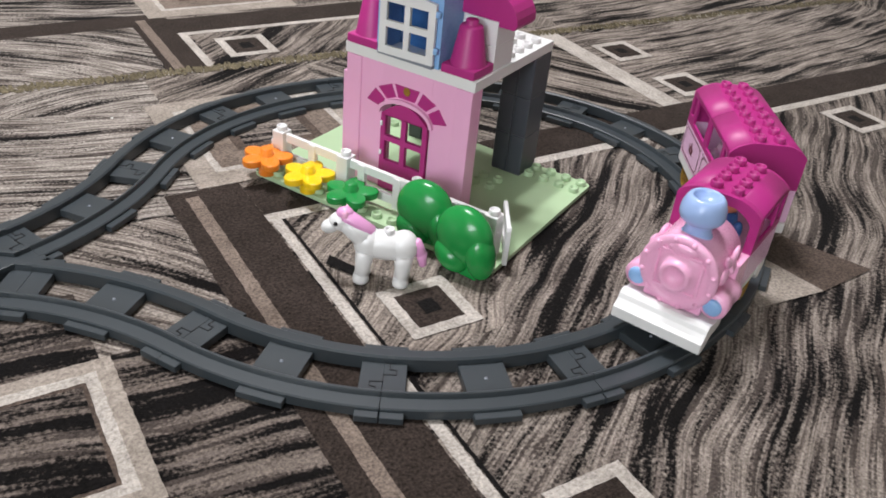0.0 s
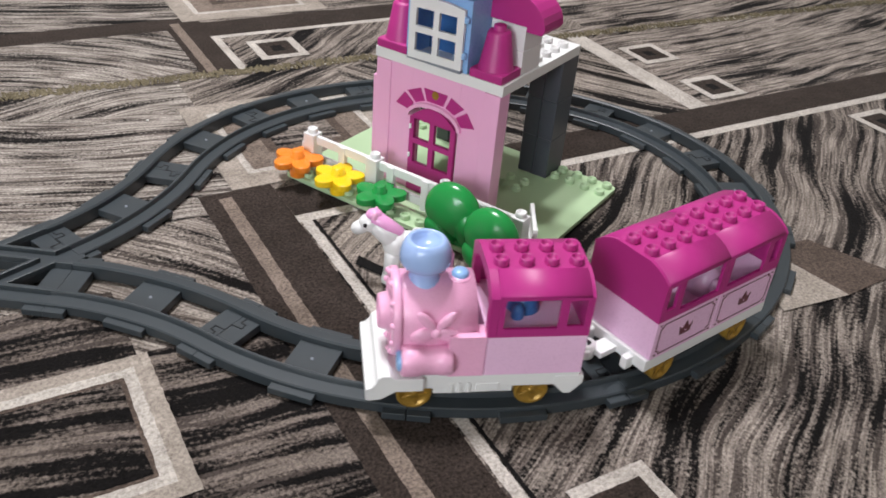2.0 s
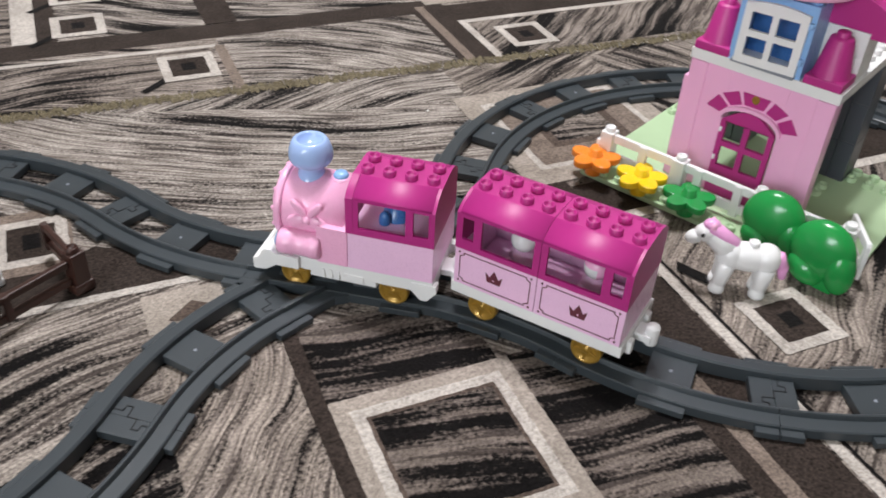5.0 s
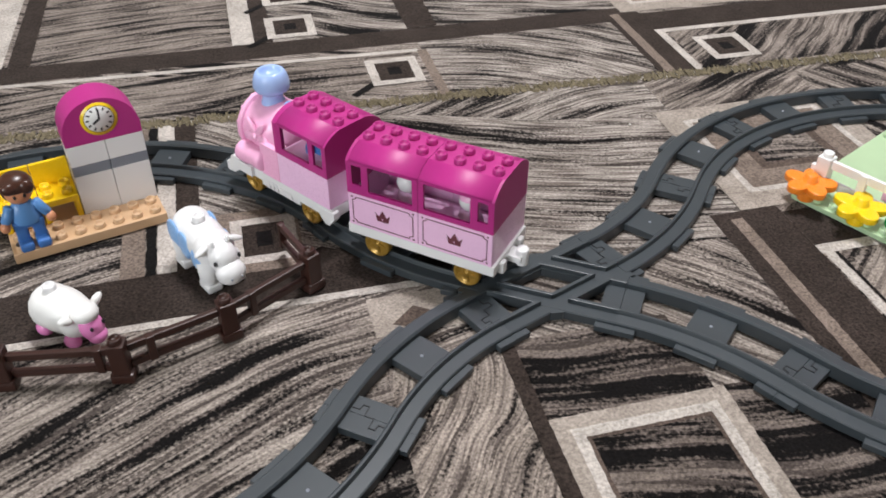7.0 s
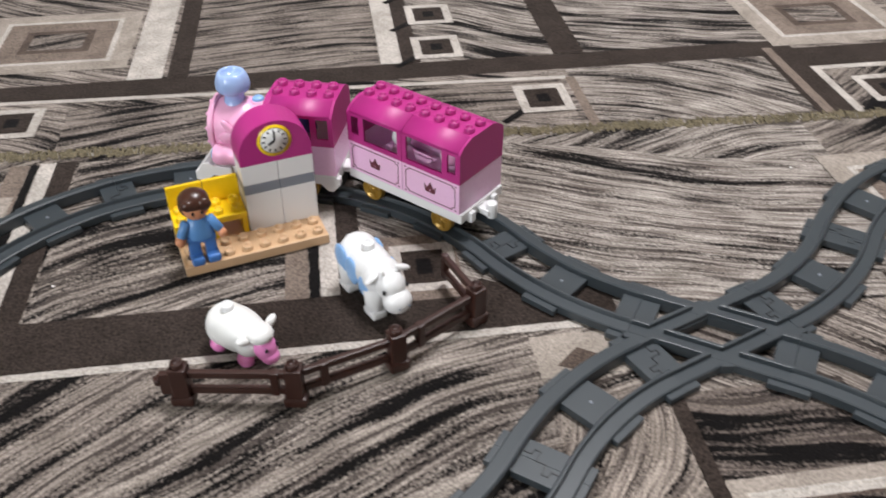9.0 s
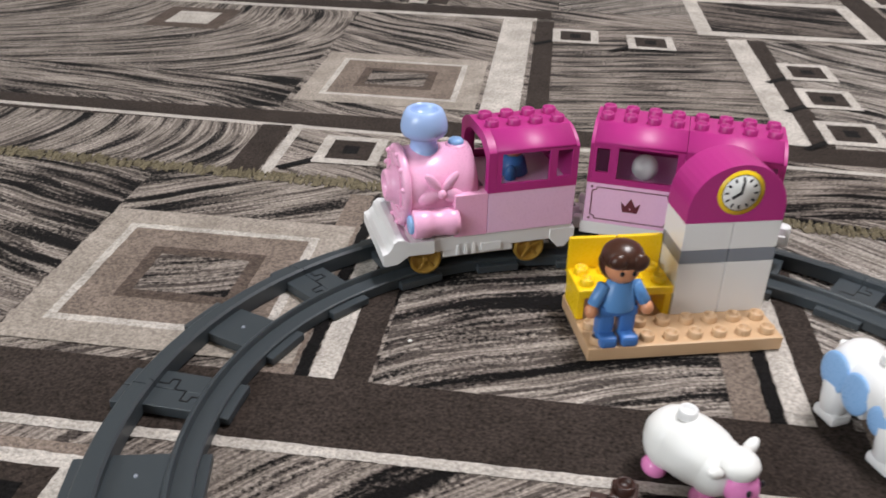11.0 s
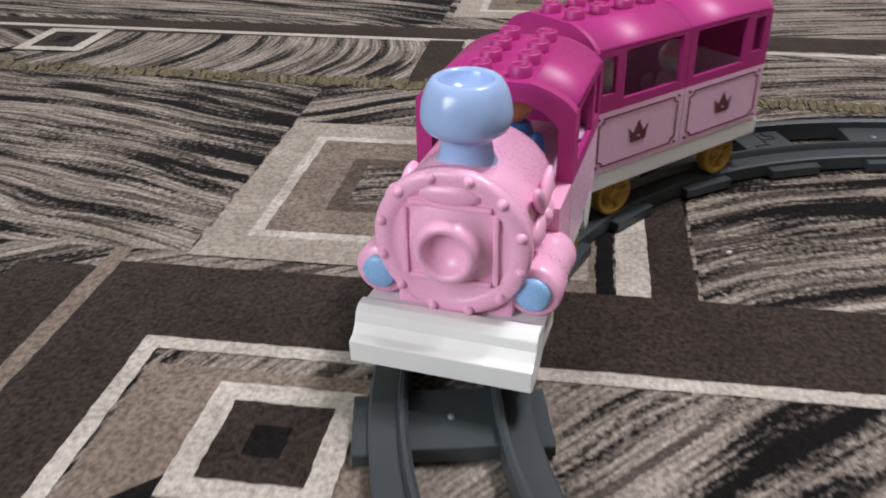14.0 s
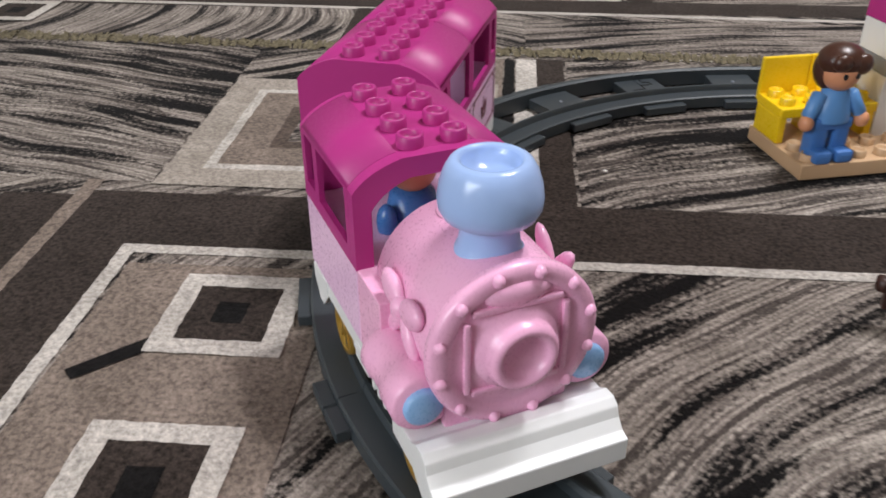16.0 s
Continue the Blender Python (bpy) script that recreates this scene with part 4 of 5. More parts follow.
def castle():
    ob = thing("toy_castle", "pink toy castle tower with magenta door and blue window box", "toy castle", GARDEN)
    zb, zt = BASE_T + 0.0002, 0.1228
    x0, x1, y0 = 0.064, 0.192, 0.054
    cx = 0.1285
    # front wall round the doorway
    dw, dh = 0.050, 0.084
    wall = part("front_wall", join(bm_box(cx - dw / 2 - x0, 0.0145, zt - zb, ((x0 + cx - dw / 2) / 2, y0 + 0.0072, zb), 0.0005), bm_box(x1 - cx - dw / 2, 0.0145, zt - zb, ((x1 + cx + dw / 2) / 2, y0 + 0.0072, zb), 0.0005), bm_box(dw, 0.0145, zt - zb - dh, (cx, y0 + 0.0072, zb + dh), 0)), PALE_WALL, ob, "pink moulded front wall")
    for x in (x0 + 0.0085, x1 - 0.0075):
        part("pilaster", bm_box(0.0155, 0.0165, zt - zb - 0.0005, (x, y0 + 0.0068, zb), 0.0008), PALE_WALL, ob)
    part("left_lug", bm_box(0.006, 0.014, zt - zb - 0.018, (x0 - 0.0006, y0 + 0.007, zb), 0.0008), PALE_WALL, ob)
    # door leaf with four panes
    z = zb + 0.0004
    leaf = bm_wall_with_windows(-dw / 2 + 0.001, dw / 2 - 0.001, 0, 0.073, 0, 0.004, [(-0.0195, -0.0025, 0.029, 0.048), (0.0025, 0.0195, 0.029, 0.048), (-0.0195, -0.0025, 0.053, 0.072), (0.0025, 0.0195, 0.053, 0.072)])
    door = part("door", leaf, MAGENTA, ob, "magenta panelled door with four open panes", at=pose(cx, y0 - 0.0005, z))
    part("door_arch", bm_prism([(dw / 2 - 0.001, 0.072), *[(dw / 2 - 0.001 - (dw - 0.002) * k / 10, 0.073 + 0.013 * math.sin(math.pi * k / 10)) for k in range(11)], (-dw / 2 + 0.001, 0.072)], -0.002, 0.0019, 0, XZ_FRONT), MAGENTA, door)
    for zz in (0.034, 0.062):
        part("hinge", bm_lathe([(0.0012, 0), (0.0012, 0.004), (0, 0.0042)], (-dw / 2 + 0.0025, -0.003, zz), 10), WHITE, door)
    # raised pale band over the arch and five printed voussoirs
    zs = zb + 0.0735
    band = [(cx + (dw / 2 + 0.0008) * math.cos(math.pi * k / 12), zs + 0.0135 * math.sin(math.pi * k / 12)) for k in range(13)]
    band += [(cx + (dw / 2 + 0.0040) * math.cos(math.pi * k / 12), zs + 0.0170 * math.sin(math.pi * k / 12)) for k in range(12, -1, -1)]
    part("arch_band", bm_prism(band, y0 - 0.0035, y0 + 0.004, 0, XZ_FRONT), PALE_WALL, ob)
    for a0, a1 in ((14, 40), (46, 68), (73, 107), (112, 134), (140, 166)):
        pts = []
        for a, rx, rz in ((a0, 0.0305, 0.0188), (a1, 0.0305, 0.0188), (a1, 0.0446, 0.0305), (a0, 0.0446, 0.0305)):
            e = 1.12 if (a0 == 74 and rx > 0.035) else 1.0
            pts.append((cx + rx * e * math.cos(radians(a)) * 0.96, zs + rz * e * math.sin(radians(a))))
        part("printed_stone", bm_prism(pts, y0 - 0.0006, y0 + 0.001, 0, XZ_FRONT), MAGENTA, ob, "magenta printed arch stone")
    part("printed_emblem", bm_prism([(cx + 0.0036 * math.cos(k * math.pi / 4), zs + 0.0255 + 0.0040 * math.sin(k * math.pi / 4)) for k in range(8)], y0 - 0.0010, y0 - 0.0005, 0, XZ_FRONT), GOLD, ob, "dull gold printed emblem")
    # rear pillars of stacked slate bricks
    for px in (x1 - 0.0130, x0 + 0.016):
        pil = part("pillar", bm_box(0.0305, 0.0305, 0.0006, (px, 0.1735, zb), 0), SLATE, ob, "dark slate stacked pillar")
        for k in range(3):
            for dx in (-0.0079, 0.0079):
                part("column_brick", bm_box(0.0155, 0.0315, 0.0390, (px + dx, 0.1735, zb + 0.0006 + 0.0391 * k), 0.0007, 1), SLATE, pil)
    # white deck
    deck = part("deck", bm_box(0.131, 0.138, 0.0094, (0.1285, 0.1215, zt), 0.0006), WHITE, ob, "white studded deck plate")
    zd = zt + 0.0094
    studs(deck, WHITE, [(x0 + 0.008 + S * i, 0.061 + S * j) for i in range(8) for j in range(8) if (i >= 6 and j >= 4) or (i < 2 and j >= 4)], zd - 0.0002)
    # window box
    wx0, wx1, wz = 0.0950, 0.1575, 0.0576
    box = part("window_box", bm_wall_with_windows(wx0, wx1, zd, zd + wz, 0.055, 0.003, [(wx0 + 0.006, wx1 - 0.006, zd + 0.006, zd + wz - 0.008)]), BLUE, ob, "sky blue window box")
    for x in (wx0 + 0.0015, wx1 - 0.0015):
        part("box_side", bm_box(0.003, 0.029, wz, (x, 0.0710, zd), 0.0004), BLUE, box)
    part("box_back", bm_box(wx1 - wx0 - 0.0062, 0.002, wz, ((wx0 + wx1) / 2, 0.0845, zd), 0.0002), DEEPBLUE, box)
    part("box_top", bm_box(wx1 - wx0, 0.0335, 0.003, ((wx0 + wx1) / 2, 0.0700, zd + wz), 0.0005), BLUE, box)
    part("box_sill", bm_box(wx1 - wx0 - 0.008, 0.006, 0.003, ((wx0 + wx1) / 2, 0.0515, zd), 0.0006), MIDGREY, box)
    studs(box, BLUE, [(wx0 + 0.008 + S * i, 0.0615) for i in range(4)], zd + wz + 0.0028)
    sash = part("sash", bm_wall_with_windows(-0.0515, 0, 0, 0.050, -0.0017, 0.0034, [(-0.0450, -0.0283, 0.0068, 0.0228), (-0.0232, -0.0065, 0.0068, 0.0228), (-0.0450, -0.0283, 0.0282, 0.0435), (-0.0232, -0.0065, 0.0282, 0.0435)]), WHITE, ob, "white four-pane window sash standing ajar", at=pose(wx1 - 0.004, 0.052, zd + 0.0030, 0, 0, 4))
    part("sash_arch", bm_prism([(-0.0515, 0.0498)] + [(-0.0515 + 0.0515 * k / 10, 0.0502 + 0.0030 * math.sin(math.pi * k / 10)) for k in range(11)] + [(0, 0.0498)], -0.0034, 0, 0, XZ_FRONT), WHITE, sash)
    for zz in (0.010, 0.040):
        part("hinge", bm_lathe([(0.0022, 0), (0.0026, 0.001), (0.0026, 0.004), (0.0022, 0.005), (0, 0.005)], (0.001, -0.001, zz), 12), BLUE, sash)
    # cones at the front corners
    for px in (x0 + 0.016, x1 - 0.016):
        cone = part("corner_spire", bm_box(0.0315, 0.0315, 0.0075, (px, 0.0680, zd), 0.0012), MAGENTA, ob, "magenta corner spire")
        part("cone", bm_lathe([(0.0152, zd + 0.0074), (0.0146, zd + 0.0090), (0.0096, zd + 0.0375), (0.0086, zd + 0.0390), (0.0060, zd + 0.0393), (0.0052, zd + 0.0400), (0.0052, zd + 0.0432), (0.0045, zd + 0.0438), (0, zd + 0.0438)], (px, 0.0680, 0), 28), MAGENTA, cone)
    # white brick stacks and curved slopes
    for px, s in ((x1 - 0.016, 1), (x0 + 0.016, -1)):
        for k in range(2):
            part("white_brick", bm_box(0.0315, 0.0315, 0.0206, (px, 0.0985, zd + 0.0208 * k), 0.0006), WHITE, ob)
        prof = [(-0.030, 0.0), (0.016, 0.0), (0.016, -0.004), (0.030, -0.004), (0.0325, 0.000)] + [(0.0325 - 0.038 * (1 - math.cos(a)), 0.027 * math.sin(a)) for a in [math.pi / 2 * k / 8 for k in range(1, 9)]] + [(-0.030, 0.027)]
        prof = [(x * s, z) for x, z in prof]
        part("curved_slope", bm_prism(prof, -0.0158, 0.0158, 0.0004, Matrix.Translation((px, 0.0985, zd + 0.0418)) @ XZ_FRONT), MAGENTA, ob, "magenta curved roof slope")
    part("white_core", bm_box(0.0625, 0.031, 0.0576, (0.128, 0.1020, zd), 0.0006), WHITE, ob)
    # round pale pink turret
    part("turret", bm_lathe([(0, 0), (0.042, 0.0), (0.0465, 0.0015), (0.0470, 0.003), (0.0470, 0.010), (0.0455, 0.0118), (0.0440, 0.0125), (0.0440, 0.052), (0.0430, 0.054), (0, 0.054)], (0.128, 0.082, zd + wz + 0.0076), 48), PINK, ob, "round pale pink turret drum")
    return ob


PALE_WALL = plastic("rose_plastic", (0.88, 0.45, 0.69), 0.3, 0.03)


def white_fence():
    def post(parent, x, y):
        part("post", join(bm_box(0.0125, 0.0125, 0.037, (x, y, BASE_T), 0.0010), bm_lathe(STUD_PROFILE, (x, y, BASE_T + 0.0368), 16)), WHITE, parent)

    for k, (a, b) in enumerate(((0.0145, 0.0885), (0.0885, 0.1645), (0.1645, 0.2400))):
        ob = thing("white_fence", "white plastic toy garden fence on the green baseplate", "toy fence", GARDEN, group="white fences")
        y = 0.024
        if k == 0:
            post(ob, a, y)
        post(ob, b, y)
        for z, h in ((0.0080, 0.0080), (0.0272, 0.0080)):
            part("rail", bm_box(b - a - 0.0127, 0.0040, h, ((a + b) / 2, y, BASE_T + z), 0.0006), WHITE, ob)
        for f in (0.25, 0.75) if k == 1 else (0.5,):
            part("stile", bm_box(0.0075, 0.0050, 0.030, (a + (b - a) * f, y - 0.0006, BASE_T + 0.0045), 0.0006), WHITE, ob)
        if k == 0:
            part("end_lug", bm_box(0.006, 0.005, 0.007, (a - 0.0085, y, BASE_T + 0.018), 0.0008), WHITE, ob)
        if k == 2:
            back = Matrix.Translation((b - 0.0060, y + 0.0300, BASE_T)) @ Matrix.Rotation(radians(-57), 4, "Z")
            for z, h in ((0.0080, 0.0075), (0.0272, 0.0075)):
                part("rail", bm_box(0.040, 0.0034, h, (0.0210, 0, z), 0.0006, m=back), WHITE, ob)
            part("stile", bm_prism([(0.0410, 0.0), (0.0470, 0.0), (0.0470, 0.032), (0.0455, 0.035), (0.0410, 0.035)], -0.002, 0.002, 0.0004, back @ XZ_FRONT), WHITE, ob)


def flower(x, y, material, colour):
    """A five-petalled flower on a stem block."""
    ob = thing("toy_flower", colour + " plastic five-petalled toy flower on the baseplate", "toy flower", garden(x, y, turn=20) @ Matrix.Diagonal((1.14, 1.14, 1.12, 1)), group="toy flowers")
    part("stem", bm_lathe([(0.0065, 0.0), (0.0068, 0.002), (0.0068, 0.010), (0.0055, 0.0125), (0, 0.0125)], seg=20), material, ob)
    for k in range(5):
        a = 72 * k + 18
        part("petal", bm_lathe([(0.0, 0.0), (0.0072, 0.0), (0.0078, 0.0004), (0.0080, 0.0010), (0.0080, 0.0050), (0.0078, 0.0056), (0.0072, 0.0058), (0.0066, 0.0059), (0, 0.0059)], seg=18, m=pose(0, 0, 0.0115, 0, 0, a) @ pose(0.0118, 0, 0) @ Matrix.Diagonal((1.15, 0.92, 1, 1))), material, ob)
    part("heart", bm_lathe([(0.0062, 0.0115), (0.0060, 0.0185), (0.0048, 0.0188), (0.0048, 0.0232), (0.0040, 0.0236), (0, 0.0236)], seg=18), material, ob)


def bush(x, y, lean):
    """A rounded shrub: a broad crown lobe over a wide lower lobe, with a groove between."""
    ob = thing("toy_bush", "glossy green plastic lobed toy bush by the white fence", "toy bush", garden(x, y, 0.0005, lean) @ Matrix.Scale(1.08, 4), group="toy bushes")
    part("top_lobe", bm_ball(0.0240, 0.0135, 0.0248, (-0.0010, 0.0010, 0.0290), 32, 20), GREEN, ob)
    part("front_lobe", bm_ball(0.0150, 0.0095, 0.0105, (-0.0070, -0.0055, 0.0130), 26, 16, pose(0, 0, 0, 0, 26, 0)), GREEN, ob)
    part("side_lobe", bm_ball(0.0115, 0.0120, 0.0200, (0.0150, -0.0005, 0.0205), 26, 16, pose(0, 0, 0, 0, -12, 0)), GREEN, ob)
    part("foot", bm_box(0.028, 0.0145, 0.010, (0.002, 0.002, 0), 0.0015), GREEN, ob)


def limb(a, b, ra, rb, seg=14):
    """A tapering round limb between two points."""
    a, b = Vector(a), Vector(b)
    d = (b - a).length
    q = (b - a).to_track_quat("Z", "Y").to_matrix().to_4x4()
    return bm_lathe([(0, -ra * 0.35), (ra * 0.75, -ra * 0.2), (ra, 0.0), (rb, d), (rb * 0.75, d + rb * 0.25), (0, d + rb * 0.4)], seg=seg, m=Matrix.Translation(a) @ q)


def pony():
    ob = thing("toy_pony", "white plastic toy pony with pink mane and tail", "toy animal", pose(-0.012, 0.556, 0, 0, 0, 176) @ Matrix.Scale(0.90, 4))
    body = part("body", join(bm_ball(0.0270, 0.0125, 0.0135, (0, 0, 0.0355)), bm_ball(0.0130, 0.0128, 0.0150, (0.0150, 0, 0.0355)), bm_ball(0.0130, 0.0130, 0.0145, (-0.0150, 0, 0.0360)), limb((0.017, 0, 0.040), (0.0355, 0, 0.0535), 0.0112, 0.0080)), WHITE, ob)
    for x, dx in ((0.0170, 0.002), (-0.0165, 0.001)):
        for s in (1, -1):
            part("leg", join(limb((x, s * 0.0066, 0.030), (x + dx, s * 0.0064, 0.0080), 0.0082, 0.0062), bm_lathe([(0, 0), (0.0070, 0), (0.0073, 0.002), (0.0062, 0.0085), (0, 0.0095)], (x + dx + 0.0008, s * 0.0064, 0), 14)), WHITE, ob)
    head = part("head", join(bm_ball(0.0105, 0.0080, 0.0085, (0.0350, 0, 0.0590)), bm_ball(0.0085, 0.0066, 0.0062, (0.0440, 0, 0.0535), 18, 12, pose(0, 0, 0, 0, 25, 0))), WHITE, ob, at=pose(0.0040, 0, -0.0050))
    for s in (1, -1):
        part("eye", bm_ball(0.0018, 0.0010, 0.0021, (0.0385, s * 0.0076, 0.0600), 10, 8), BLACK, head)
        part("ear", bm_lathe([(0.0030, 0), (0.0026, 0.004), (0, 0.0075)], (0.0310, s * 0.0045, 0.0660), 10), PINK, head)
    part("mane", join(bm_ball(0.0075, 0.0060, 0.0058, (0.0330, 0, 0.0665)), limb((0.0335, 0, 0.0645), (0.0110, 0, 0.0500), 0.0072, 0.0070)), MANE, ob, "glossy pink mane", at=pose(0.0030, 0, -0.0042))
    part("tail", join(limb((-0.0245, 0, 0.0420), (-0.0305, 0, 0.0300), 0.0052, 0.0050), limb((-0.0305, 0, 0.0310), (-0.0325, 0, 0.0190), 0.0050, 0.0034)), MANE, ob, "pink tail")
    part("saddle_stud", bm_lathe(STUD_PROFILE, (-0.002, 0, 0.0476), 18), WHITE, ob)


MANE = plastic("light_mane_pink_plastic", (0.82, 0.38, 0.68), 0.25)
PONYPINK = plastic("mane_pink_plastic", (0.80, 0.25, 0.55), 0.25)


def cow():
    ob = thing("toy_cow", "white plastic toy cow with blue patches", "toy animal", pose(-0.6030, 0.4540, 0, 0, 0, -33) @ Matrix.Scale(1.13, 4))
    body = part("body", join(bm_ball(0.0285, 0.0150, 0.0150, (-0.004, 0, 0.0290)), bm_ball(0.0145, 0.0155, 0.0165, (-0.0190, 0, 0.0285)), bm_ball(0.0130, 0.0150, 0.0155, (0.0130, 0, 0.0280))), WHITE, ob)
    for x in (0.0160, -0.0210):
        for s in (1, -1):
            part("leg", join(limb((x, s * 0.0085, 0.0220), (x + 0.001, s * 0.0090, 0.006), 0.0078, 0.0066), bm_box(0.0150, 0.0120, 0.0060, (x + 0.0015, s * 0.0090, 0), 0.0022)), WHITE, ob)
    head = part("head", join(bm_ball(0.0115, 0.0105, 0.0115, (0.0255, 0, 0.0290)), bm_ball(0.0095, 0.0108, 0.0092, (0.0345, 0, 0.0205), 18, 12, pose(0, 0, 0, 0, 25, 0)), bm_box(0.0120, 0.0165, 0.0120, (0.0310, 0, 0.0150), 0.0042, 3)), WHITE, ob)
    for s in (1, -1):
        part("ear", bm_ball(0.0030, 0.0062, 0.0022, (0.0215, s * 0.0130, 0.0365), 12, 8, pose(0, 0, 0, -s * 25, 0, 0)), WHITE, head)
        part("horn", bm_lathe([(0.0018, 0), (0.0014, 0.003), (0, 0.0055)], (0.0250, s * 0.0058, 0.0395), 10), WHITE, head)
        part("eye", bm_ball(0.0014, 0.0012, 0.0021, (0.0325, s * 0.0092, 0.0300), 10, 8), BLACK, head)
        part("nostril", bm_ball(0.0010, 0.0008, 0.0008, (0.0436, s * 0.0040, 0.0205), 8, 6), MIDGREY, head)
    # blue patches lie on the flanks
    for x, z, rx, rz, s in ((-0.021, 0.0290, 0.0095, 0.0115, -1), (-0.0060, 0.0265, 0.0090, 0.0115, -1), (0.0105, 0.0230, 0.0070, 0.0080, -1), (-0.014, 0.031, 0.0080, 0.0080, 1), (0.006, 0.027, 0.0060, 0.0075, 1)):
        part("patch", bm_ball(rx, 0.0022, rz, (x, s * 0.0136, z), 18, 10), BLUE, body, "sky blue patch")
    part("saddle_stud", bm_lathe(STUD_PROFILE, (-0.004, 0, 0.0434), 18), WHITE, ob)
    part("tail", limb((-0.0325, 0, 0.0360), (-0.0335, 0.003, 0.0180), 0.0022, 0.0030), WHITE, ob)


def sheep():
    ob = thing("toy_sheep", "white plastic toy sheep with pink face and feet", "toy animal", pose(-0.668, 0.356, 0, 0, 0, -12) @ Matrix.Scale(1.06, 4))
    part("body", join(bm_ball(0.0260, 0.0165, 0.0165, (-0.002, 0, 0.0215)), bm_ball(0.0150, 0.0160, 0.0170, (-0.0120, 0, 0.0205)), bm_ball(0.0120, 0.0145, 0.0150, (0.0120, 0, 0.0200))), WOOL, ob, "white woolly moulded body")
    for x in (0.0130, -0.0150):
        for s in (1, -1):
            part("foot", bm_ball(0.0068, 0.0056, 0.0058, (x, s * 0.0090, 0.0055), 16, 10), PONYPINK, ob, "pink foot")
    head = part("head", join(bm_ball(0.0085, 0.0085, 0.0115, (0.0255, 0, 0.0180), 20, 14, pose(0, 0, 0, 0, -14, 0)), bm_ball(0.0066, 0.0072, 0.0060, (0.0295, 0, 0.0115), 16, 10)), PONYPINK, ob, "pink face")
    part("forelock", bm_ball(0.0100, 0.0098, 0.0070, (0.0220, 0, 0.0290), 18, 12), WOOL, head)
    for s in (1, -1):
        part("ear", bm_ball(0.0032, 0.0065, 0.0030, (0.0190, s * 0.0135, 0.0290), 12, 8, pose(0, 0, 0, s * 30, 0, 0)), WOOL, head)
        part("eye", bm_ball(0.0012, 0.0012, 0.0020, (0.0325, s * 0.0052, 0.0215), 10, 8), BLACK, head)
    part("saddle_stud", bm_lathe(STUD_PROFILE, (-0.008, 0, 0.0370), 18), WHITE, ob)


WOOL = plastic("wool_white_plastic", (0.82, 0.82, 0.80), 0.4, 0.03, bump=0.6)

baseplate()
castle()
white_fence()
flower(0.0145, 0.003, ORANGE, "orange")
flower(0.0635, 0.003, YELLOW, "yellow")
flower(0.1110, 0.003, GREEN, "green")
bush(0.186, 0.006, 4)
bush(0.233, -0.008, -3)
pony()
cow()
sheep()

# ---------------------------------------------------------------- station
STATION = pose(-0.7615, 0.4125, 0, 0, 0, 46)
PLATE_T = 0.0096


